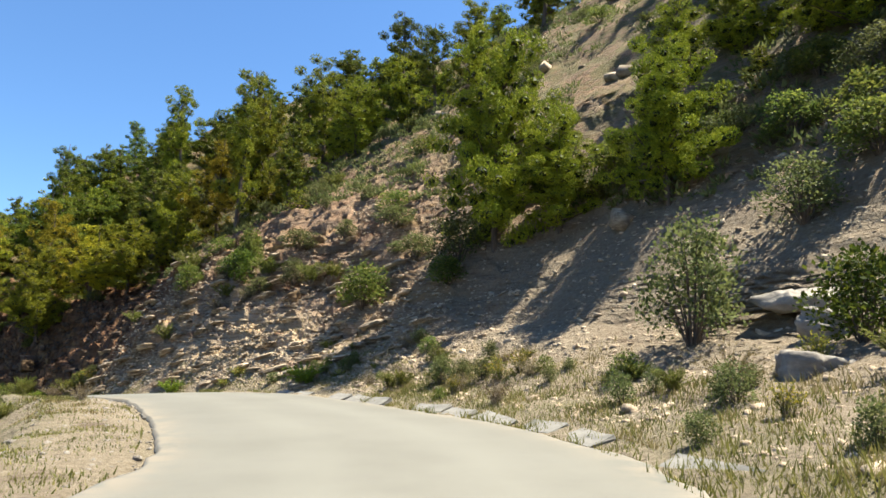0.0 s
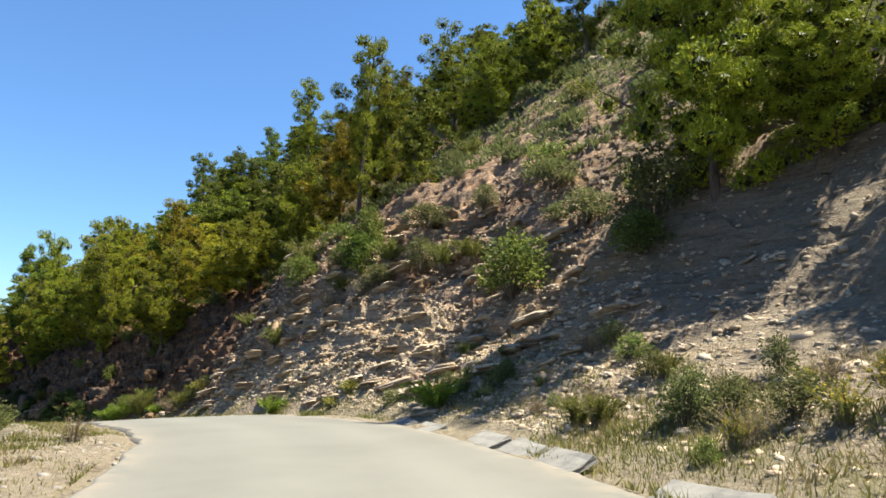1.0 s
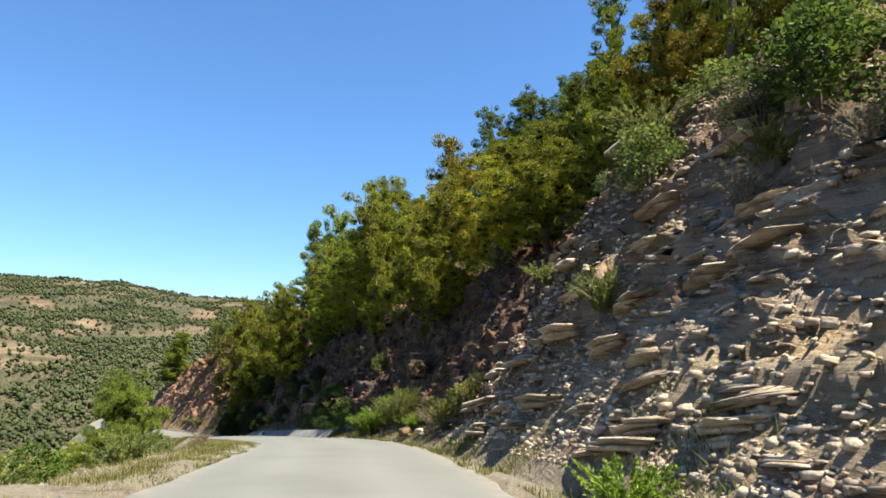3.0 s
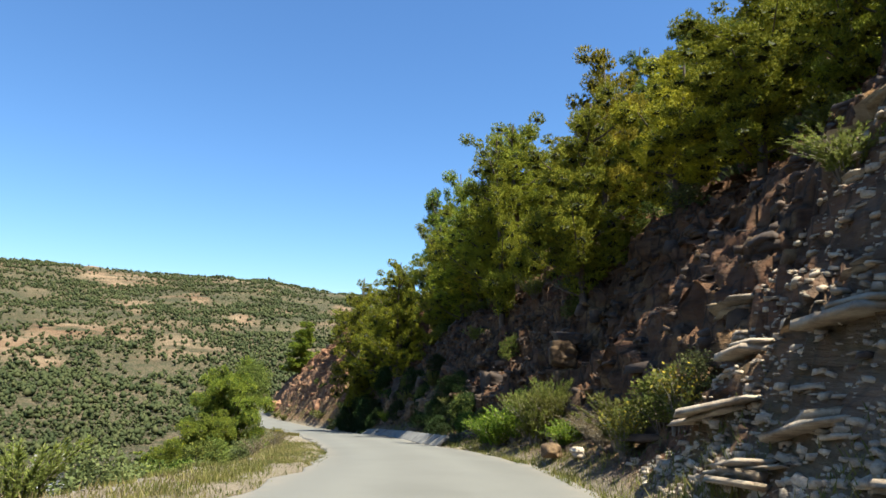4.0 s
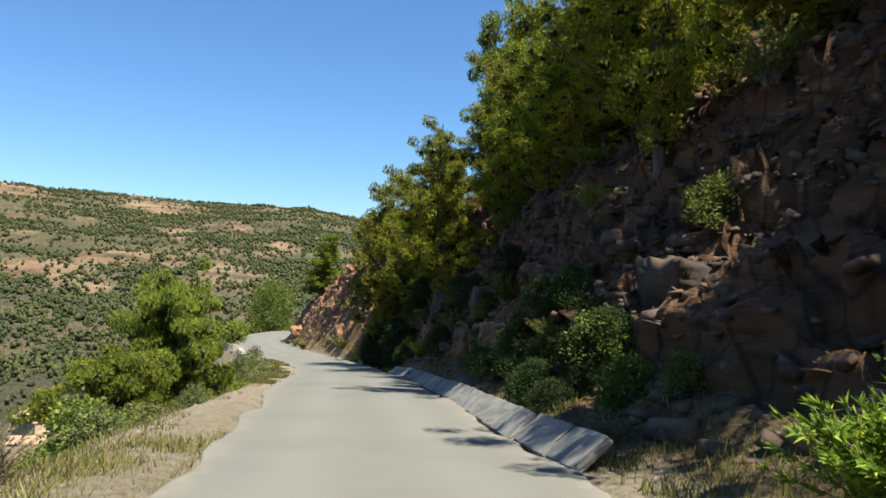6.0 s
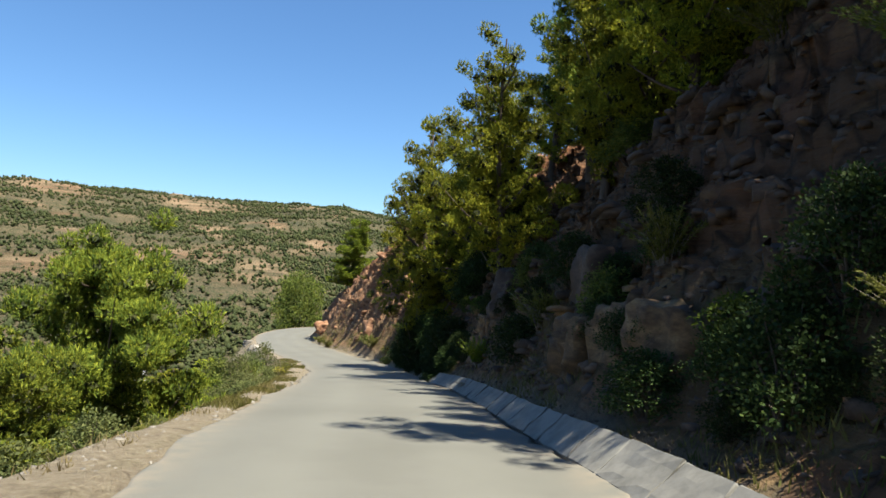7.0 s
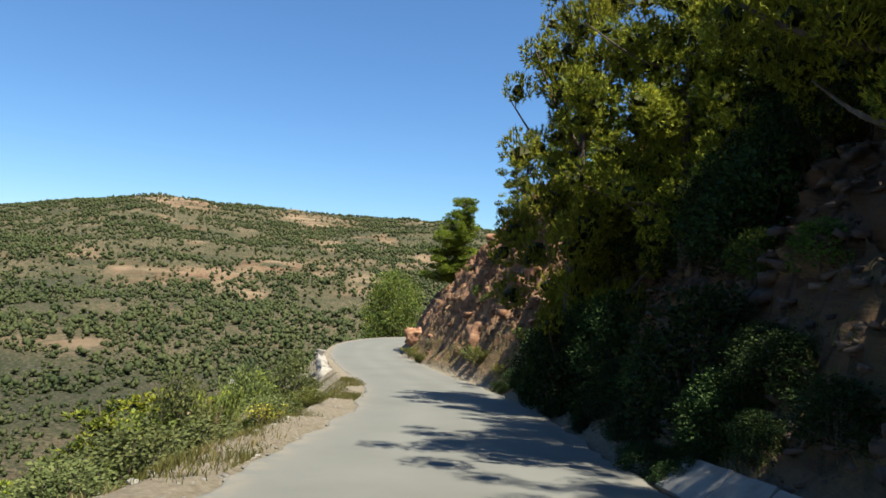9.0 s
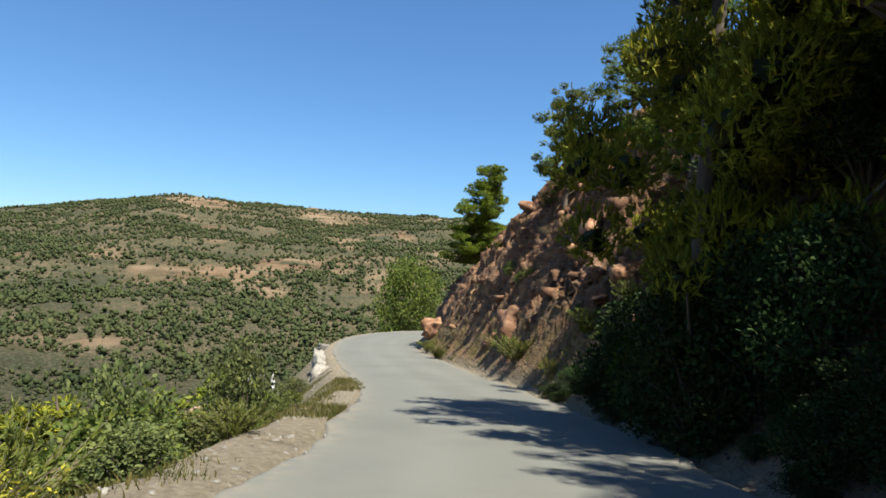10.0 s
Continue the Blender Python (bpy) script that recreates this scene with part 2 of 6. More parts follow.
def asphalt_material():
    m, t, b = material("weathered asphalt")
    p = node(t, "NewGeometry").outputs["Position"]
    big = noise_fac(t, p, 0.35, 5)
    mid = noise_fac(t, p, 3.0, 6)
    fine = noise_fac(t, p, 55.0, 4, 0.8)
    c = ramp(t, big, [(0.3, (0.102, 0.097, 0.079)), (0.55, (0.125, 0.119, 0.099)), (0.75, (0.113, 0.108, 0.092))])
    c = mixed(t, span(t, mid, 0.5, 0.8, 0, 0.35), c, (0.093, 0.085, 0.075))
    c = mixed(t, span(t, fine, 0.35, 0.7, 0.0, 0.4), c, (0.083, 0.080, 0.075))
    worn = node(t, "Attribute")
    worn.attribute_name = "worn"
    streak = node(t, "Math")
    streak.operation = "MULTIPLY"
    t.links.new(worn.outputs["Fac"], streak.inputs[0])
    t.links.new(span(t, big, 0.35, 0.6, 0.3, 0.9), streak.inputs[1])
    c = mixed(t, streak.outputs[0], c, (0.130, 0.125, 0.106))
    dust = node(t, "Attribute")
    dust.attribute_name = "dust"
    grime = node(t, "Math")
    grime.operation = "MULTIPLY"
    t.links.new(dust.outputs["Fac"], grime.inputs[0])
    t.links.new(span(t, mid, 0.38, 0.6), grime.inputs[1])
    c = mixed(t, grime.outputs[0], c, (0.18, 0.15, 0.112))
    t.links.new(c, b.inputs["Base Color"])
    b.inputs["Roughness"].default_value = 0.85
    bump(t, b, fine, 0.35, 0.006)
    return m


def ground_material():
    m, t, b = material("shale and dry earth")
    geo = node(t, "NewGeometry")
    p = geo.outputs["Position"]
    beds_n = noise_fac(t, p, 0.9, 8, 0.65, (0.5, 0.5, 3.2))
    leaf_n = noise_fac(t, p, 1.5, 7, 0.7, (0.5, 0.5, 7.0))
    big = noise_fac(t, p, 0.22, 4)
    fine = noise_fac(t, p, 9.0, 8, 0.7)
    grit = noise_fac(t, p, 34.0, 4, 0.7)
    # rock colour pulled down to put the cliff's shade into it
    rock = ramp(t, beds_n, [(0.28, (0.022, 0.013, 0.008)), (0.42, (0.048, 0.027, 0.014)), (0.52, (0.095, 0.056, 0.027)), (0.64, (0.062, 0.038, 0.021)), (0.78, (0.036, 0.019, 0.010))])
    red = ramp(t, beds_n, [(0.3, (0.075, 0.027, 0.012)), (0.5, (0.19, 0.077, 0.033)), (0.7, (0.31, 0.155, 0.075))])
    ruddy = node(t, "Attribute")
    ruddy.attribute_name = "ruddy"
    rock = mixed(t, span(t, big, 0.45, 0.62, 0.0, 0.5), rock, red)
    rock = mixed(t, ruddy.outputs["Fac"], rock, red)
    pale = ramp(t, leaf_n, [(0.3, (0.155, 0.098, 0.056)), (0.42, (0.30, 0.218, 0.145)), (0.55, (0.43, 0.335, 0.23)), (0.7, (0.35, 0.27, 0.19))])
    soil = ramp(t, fine, [(0.3, (0.125, 0.098, 0.068)), (0.5, (0.2, 0.164, 0.115)), (0.7, (0.27, 0.23, 0.168))])
    patch_n = noise_fac(t, p, 0.7, 5, 0.6, (1.0, 1.0, 1.6))
    rock = mixed(t, span(t, patch_n, 0.55, 0.64, 0.0, 0.75), rock, (0.26, 0.15, 0.062))
    cells = node(t, "TexVoronoi")
    cells.feature = "DISTANCE_TO_EDGE"
    cells.inputs["Scale"].default_value = 1.0
    squash = node(t, "Mapping")
    squash.inputs["Scale"].default_value = (1.3, 1.3, 0.75)
    bent = mixed(t, 0.22, p, node(t, "TexNoise", scale=1.6, detail=4.0).outputs["Color"], "ADD")
    t.links.new(bent, squash.inputs["Vector"])
    t.links.new(squash.outputs[0], cells.inputs["Vector"])
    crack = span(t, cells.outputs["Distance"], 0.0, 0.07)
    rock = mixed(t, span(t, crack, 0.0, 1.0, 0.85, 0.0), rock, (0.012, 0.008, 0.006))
    stripe = noise_fac(t, p, 0.5, 5, 0.6, (0.35, 0.35, 3.0))
    pale = mixed(t, span(t, stripe, 0.56, 0.66, 0.0, 0.65), pale, (0.42, 0.27, 0.11))
    pale = mixed(t, span(t, stripe, 0.44, 0.36, 0.0, 0.6), pale, (0.26, 0.13, 0.075))
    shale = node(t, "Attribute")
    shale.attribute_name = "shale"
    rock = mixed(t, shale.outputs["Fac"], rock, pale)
    a = node(t, "Attribute")
    a.attribute_name = "earth"
    k = mixed(t, a.outputs["Fac"], rock, soil)
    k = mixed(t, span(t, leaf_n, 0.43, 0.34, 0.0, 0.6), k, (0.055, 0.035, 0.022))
    k = mixed(t, span(t, grit, 0.44, 0.7, 0.0, 0.35), k, (0.13, 0.085, 0.055))
    a2 = node(t, "Attribute")
    a2.attribute_name = "scrub"
    patch = noise_fac(t, p, 0.8, 7, 0.7)
    mul = node(t, "Math")
    mul.operation = "MULTIPLY"
    t.links.new(a2.outputs["Fac"], mul.inputs[0])
    t.links.new(span(t, patch, 0.42, 0.56), mul.inputs[1])
    green = ramp(t, fine, [(0.35, (0.06, 0.064, 0.024)), (0.6, (0.136, 0.124, 0.048))])
    k = mixed(t, mul.outputs[0], k, green)
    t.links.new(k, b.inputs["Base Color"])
    b.inputs["Roughness"].default_value = 0.93
    b.inputs["Specular IOR Level"].default_value = 0.2
    add = node(t, "Math")
    add.operation = "MULTIPLY_ADD"
    add.inputs[1].default_value = 0.3
    t.links.new(grit, add.inputs[0])
    t.links.new(fine, add.inputs[2])
    more = node(t, "Math")
    more.operation = "MULTIPLY_ADD"
    more.inputs[1].default_value = 1.6
    t.links.new(leaf_n, more.inputs[0])
    t.links.new(add.outputs[0], more.inputs[2])
    steps = node(t, "Math")
    steps.operation = "MULTIPLY_ADD"
    steps.inputs[1].default_value = 0.2
    t.links.new(crack, steps.inputs[0])
    t.links.new(more.outputs[0], steps.inputs[2])
    bump(t, b, steps.outputs[0], 1.0, 0.09)
    return m


def hills_material():
    m, t, b = material("far dry hillside")
    p = node(t, "NewGeometry").outputs["Position"]
    band = noise_fac(t, p, 0.02, 8, 0.7, (0.25, 0.25, 2.8))
    spot = noise_fac(t, p, 0.13, 10, 0.75)
    soil = ramp(t, band, [(0.34, (0.04, 0.039, 0.025)), (0.47, (0.068, 0.057, 0.034)), (0.57, (0.128, 0.096, 0.058)), (0.68, (0.09, 0.065, 0.038))])
    c = mixed(t, span(t, spot, 0.43, 0.56, 0.75, 0.0), soil, (0.046, 0.053, 0.025))
    dots = noise_fac(t, p, 0.42, 4, 0.6)
    c = mixed(t, span(t, dots, 0.52, 0.60, 0.0, 0.8), c, (0.03, 0.034, 0.014))
    c = mixed(t, span(t, dots, 0.46, 0.38, 0.0, 0.45), c, (0.15, 0.122, 0.085))
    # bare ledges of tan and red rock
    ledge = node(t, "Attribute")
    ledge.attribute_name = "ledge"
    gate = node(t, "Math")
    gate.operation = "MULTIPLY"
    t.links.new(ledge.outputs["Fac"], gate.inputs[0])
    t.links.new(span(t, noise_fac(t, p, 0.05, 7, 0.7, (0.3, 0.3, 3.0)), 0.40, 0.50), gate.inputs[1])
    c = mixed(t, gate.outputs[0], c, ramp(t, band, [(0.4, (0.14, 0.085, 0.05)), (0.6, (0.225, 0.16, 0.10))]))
    t.links.new(c, b.inputs["Base Color"])
    b.inputs["Roughness"].default_value = 0.95
    b.inputs["Specular IOR Level"].default_value = 0.1
    bump(t, b, spot, 1.0, 5.0)
    return m


def stone_material(name, dark, mid, light, size=3.0):
    m, t, b = material(name)
    p = node(t, "NewGeometry").outputs["Position"]
    n = noise_fac(t, p, size, 8, 0.7, (0.8, 0.8, 1.8))
    f = noise_fac(t, p, size * 9, 5, 0.7)
    c = ramp(t, n, [(0.36, dark), (0.5, mid), (0.64, light)])
    o = node(t, "ObjectInfo")
    hsv = node(t, "HueSaturation")
    t.links.new(span(t, o.outputs["Random"], 0, 1, 0.7, 1.25), hsv.inputs["Value"])
    t.links.new(c, hsv.inputs["Color"])
    c = mixed(t, span(t, f, 0.45, 0.75, 0, 0.5), hsv.outputs[0], dark)
    t.links.new(c, b.inputs["Base Color"])
    b.inputs["Roughness"].default_value = 0.88
    bump(t, b, f, 0.8, 0.02)
    return m


def leaf_material(name, dark, light, tips, glow=0.45, size=1.2):
    m, t, b = material(name)
    out = t.nodes["Material Output"]
    tex = node(t, "TexCoord").outputs["Object"]
    geo, info = node(t, "NewGeometry"), node(t, "ObjectInfo")
    n = noise_fac(t, tex, size, 3)
    c = mixed(t, span(t, n, 0.35, 0.65), dark, light)
    c = mixed(t, span(t, geo.outputs["Random Per Island"], 0.55, 1.0, 0.0, 0.7), c, tips)
    hsv = node(t, "HueSaturation")
    t.links.new(span(t, info.outputs["Random"], 0, 1, 0.485, 0.515), hsv.inputs["Hue"])
    t.links.new(span(t, info.outputs["Random"], 0, 1, 0.75, 1.2), hsv.inputs["Value"])
    t.links.new(c, hsv.inputs["Color"])
    t.links.new(hsv.outputs[0], b.inputs["Base Color"])
    b.inputs["Roughness"].default_value = 0.65
    b.inputs["Specular IOR Level"].default_value = 0.1
    tr = node(t, "BsdfTranslucent")
    t.links.new(hsv.outputs[0], tr.inputs["Color"])
    mx = node(t, "MixShader")
    mx.inputs[0].default_value = glow
    t.links.new(b.outputs[0], mx.inputs[1])
    t.links.new(tr.outputs[0], mx.inputs[2])
    t.links.new(mx.outputs[0], out.inputs["Surface"])
    return m


def bark_material(name, dark, light):
    m, t, b = material(name)
    tex = node(t, "TexCoord").outputs["Object"]
    n = noise_fac(t, tex, 7, 7, 0.7, (1, 1, 0.25))
    t.links.new(ramp(t, n, [(0.35, dark), (0.65, light)]), b.inputs["Base Color"])
    b.inputs["Roughness"].default_value = 0.9
    bump(t, b, n, 0.8, 0.03)
    return m


def plain_material(name, color, rough=0.8, vary=0.15, size=4.0):
    m, t, b = material(name)
    tex = node(t, "NewGeometry").outputs["Position"]
    n = noise_fac(t, tex, size, 7, 0.7)
    lo = tuple(v * (1 - 2 * vary) for v in color)
    t.links.new(ramp(t, n, [(0.3, lo), (0.6, color), (0.8, tuple(v * (1 - vary) for v in color))]), b.inputs["Base Color"])
    b.inputs["Roughness"].default_value = rough
    bump(t, b, n, 0.25, 0.01)
    return m


ASPHALT = asphalt_material()
GROUND = ground_material()
HILLS = hills_material()
SHALE = stone_material("shale stone", (0.17, 0.122, 0.078), (0.345, 0.262, 0.175), (0.48, 0.395, 0.28))
OCHRE = stone_material("ochre sandstone", (0.045, 0.024, 0.01), (0.115, 0.065, 0.025), (0.21, 0.13, 0.055), 2.4)
REDROCK = stone_material("red brown rock", (0.075, 0.034, 0.017), (0.205, 0.095, 0.045), (0.36, 0.205, 0.11), 1.4)
# darker copy of the red brown rock, with the cliff's shade in its colour
SHADE_ROCK = stone_material("brown rock darkened for shade", (0.024, 0.015, 0.01), (0.055, 0.033, 0.019), (0.105, 0.066, 0.038), 1.4)
PALE = stone_material("pale limestone", (0.135, 0.118, 0.0983), (0.214, 0.188, 0.158), (0.281, 0.254, 0.214), 2.0)
CONCRETE = plain_material("old concrete", (0.186, 0.174, 0.153), 0.9, 0.22, 3.0)
NEEDLES = leaf_material("pine needles", (0.075, 0.105, 0.014), (0.25, 0.27, 0.02), (0.52, 0.48, 0.03), 0.2)
# dark cores for the pine clumps: the crown's inner shade put into colour
NEEDLES_SHADE = leaf_material("shade inside needle clumps", (0.022, 0.026, 0.009), (0.04, 0.046, 0.013), (0.06, 0.06, 0.018), 0.05)
NEEDLES_FRESH = leaf_material("fresh green needles", (0.07, 0.12, 0.016), (0.20, 0.29, 0.026), (0.42, 0.48, 0.036), 0.3)
NEEDLES_DARK = leaf_material("dark pine needles", (0.05, 0.084, 0.016), (0.165, 0.205, 0.026), (0.40, 0.395, 0.036), 0.2)
NEEDLES_YELLOW = leaf_material("yellowed pine needles", (0.115, 0.12, 0.014), (0.34, 0.30, 0.02), (0.58, 0.47, 0.026), 0.2)
BROADLEAF = leaf_material("broad green leaves", (0.035, 0.062, 0.011), (0.08, 0.115, 0.016), (0.16, 0.185, 0.024), 0.35, 2.0)
OLIVE = leaf_material("olive green leaves", (0.06, 0.085, 0.02), (0.135, 0.16, 0.03), (0.25, 0.25, 0.05), 0.4, 2.0)
SAGE = leaf_material("grey green leaves", (0.062, 0.076, 0.028), (0.122, 0.134, 0.045), (0.20, 0.20, 0.07), 0.35, 2.5)
BROOM = leaf_material("broom shoots", (0.08, 0.092, 0.021), (0.185, 0.195, 0.04), (0.31, 0.30, 0.07), 0.4, 2.5)
YELLOW = leaf_material("yellow blossom", (0.16, 0.17, 0.03), (0.42, 0.33, 0.03), (0.62, 0.47, 0.04), 0.35, 3.0)
STRAW = leaf_material("dry straw", (0.141, 0.107, 0.0506), (0.225, 0.174, 0.0788), (0.292, 0.242, 0.124), 0.35, 2.5)
GRASS = leaf_material("roadside grass", (0.0731, 0.084, 0.0197), (0.152, 0.141, 0.0394), (0.247, 0.203, 0.0731), 0.4, 0.8)
WOODLAND = leaf_material("distant woodland", (0.036, 0.046, 0.018), (0.062, 0.071, 0.026), (0.10, 0.10, 0.038), 0.25, 0.02)
# leaf colour set near black so these bushes also stand in for shade
SHADE_LEAF = leaf_material("evergreen leaves darkened for shade", (0.016, 0.028, 0.008), (0.03, 0.046, 0.011), (0.06, 0.078, 0.018), 0.2, 2.0)
BARK = bark_material("pine bark", (0.042, 0.0294, 0.021), (0.133, 0.098, 0.07))
TWIGS = bark_material("grey twigs", (0.098, 0.077, 0.056), (0.21, 0.175, 0.133))
WHITEWASH = plain_material("whitewashed wall", (0.42, 0.40, 0.37), 0.8, 0.2, 0.35)
SANDWALL = plain_material("sand coloured wall", (0.36, 0.27, 0.175), 0.85, 0.1, 0.6)
ROOFING = plain_material("pale clay roof", (0.30, 0.185, 0.115), 0.85, 0.12, 0.5)
SHADOWED = plain_material("dark window glass", (0.05, 0.055, 0.06), 0.3, 0.1, 1.0)


# ---- mesh helpers ----
def mesh_of(name, verts, faces, mat, smooth=False):
    me = bpy.data.meshes.new(name)
    verts, faces = np.asarray(verts, float), np.asarray(faces, int)
    me.vertices.add(len(verts))
    me.vertices.foreach_set("co", verts.ravel())
    n, k = faces.shape
    me.loops.add(n * k)
    me.loops.foreach_set("vertex_index", faces.ravel())
    me.polygons.add(n)
    me.polygons.foreach_set("loop_start", np.arange(n) * k)
    if smooth:
        me.polygons.foreach_set("use_smooth", np.ones(n, bool))
    me.update(calc_edges=True)
    me.validate()
    me.materials.append(mat)
    return me


def mesh_bm(name, bm, mat):
    me = bpy.data.meshes.new(name)
    bm.to_mesh(me)
    bm.free()
    me.materials.append(mat)
    return me


def part(name, me, parent, label=""):
    ob = new(name, me)
    ob.parent = parent
    return tagged(ob, label=label)


def grid_faces(n, m):
    i = (np.arange(n - 1)[:, None] * m + np.arange(m - 1)).ravel()
    return np.stack([i, i + 1, i + m + 1, i + m], 1)


def tube(points, radii, sides=7):
    """A tapering tube along points."""
    points, radii = np.asarray(points, float), np.asarray(radii, float)
    ways = np.gradient(points, axis=0)
    ways /= np.linalg.norm(ways, axis=1)[:, None] + 1e-9
    ref = np.where(np.abs(ways[:, 2:3]) > 0.9, [[1.0, 0, 0]], [[0, 0, 1.0]])
    a = np.cross(ways, ref)
    a /= np.linalg.norm(a, axis=1)[:, None] + 1e-9
    b = np.cross(ways, a)
    ang = np.arange(sides) * 2 * np.pi / sides
    ring = a[:, None] * np.cos(ang)[None, :, None] + b[:, None] * np.sin(ang)[None, :, None]
    v = (points[:, None] + ring * radii[:, None, None]).reshape(-1, 3)
    f = [(i * sides + j, i * sides + (j + 1) % sides, (i + 1) * sides + (j + 1) % sides, (i + 1) * sides + j) for i in range(len(points) - 1) for j in range(sides)]
    return v, np.array(f)


# ---- near ground, one sheet from the valley side across the road bed up the hill ----
def surface(s, e):
    """A place on the hillside with its relief, e metres out from the road's right edge."""
    s, e = np.broadcast_arrays(np.asarray(s, float), np.asarray(e, float))
    x, y, z, w, nx, ny = road_at(s)
    h = rise(s, e)
    g = (rise(s, e + 0.25) - rise(s, np.maximum(e - 0.25, 0))) / (e + 0.25 - np.maximum(e - 0.25, 0))
    zz = z + h
    k = stony(s, e)
    tilt = np.interp(s, (0, 30, 45, 90, 110), (-0.16, -0.20, -0.10, -0.06, -0.45))
    # the beds weather back in steps: flat treads and steep broken risers
    b = zz - tilt * s + 0.5 * vnoise(s / 5.0, e / 4.0, 0, 61) + 0.16 * vnoise(s / 0.9, e / 0.8, 0, 62)
    for thick, amount, seed in ((np.interp(s, (40, 50), (0.46, 0.9)), np.interp(s, (40, 50), (0.5, 0.85)), 63), (np.interp(s, (40, 50), (0.17, 0.34)), np.interp(s, (40, 50), (0.55, 0.7)), 64)):
        broken = b + thick * (hash01(np.floor(s / (2.6 * thick) + 0.7 * vnoise(s / 2, e / 2, 0, seed)), np.floor(e / 1.7), seed + 0 * s.astype(int)) - 0.5)
        f = broken / thick - np.floor(broken / thick)
        g = np.clip((f - 0.52) / 0.42, 0, 1)
        step = amount * k * thick * (g * g * (3 - 2 * g) - f) * (0.45 + 0.55 * hash01(np.floor(broken / thick), np.floor(s / 3.1), seed + 0 * s.astype(int)))
        zz, b = zz + step, b + step
    out = k * (np.interp(s, (40, 50), (0.22, 0.36)) * beds(s, e, zz) + np.interp(s, (20, 42, 50, 92, 98), (0.13, 0.15, 0.22, 0.22, 0.16)) * shards(s, e, zz - tilt * s, 1.5, 1.2, 0.55, 1) + 0.09 * shards(s, e, zz - tilt * s, 0.55, 0.5, 0.2, 2)) + (0.12 + 0.25 * k) * np.clip(e, 0, 1) * fbm(s / 2.6, e / 2.6, zz / 2.6, 4, 11) * np.interp(e, (0, 1.5, 20, 60), (0.25, 0.7, 1.0, 3.0))
    gully = vnoise(s / 9.0, e / 30.0, 0, 8)
    out = out + 0.7 * gully * np.clip((e - 2) / 4, 0, 1)
    l = np.sqrt(1 + g * g)
    d, zz = w + e - out * g / l, zz + out / l
    return x + nx * d, y + ny * d, zz


def valley_side(s, e):
    """A place on the slope below the road, e metres out from its left edge."""
    s, e = np.broadcast_arrays(np.asarray(s, float), np.asarray(e, float))
    x, y, z, w, nx, ny = road_at(s)
    bumps = 0.10 * fbm(s / 1.3, e / 1.3, 0, 4, 21) * np.clip(e, 0, 1) + 0.9 * fbm(s / 9, e / 9, 0, 4, 22) * np.clip((e - 2) / 8, 0, 1)
    px, py = x - nx * (w + e), y - ny * (w + e)
    zz = z + fall(s, e) + bumps
    m = np.clip((e - 35) / 45, 0, 1)
    return px, py, zz * (1 - m) + m * far_z(px, py)


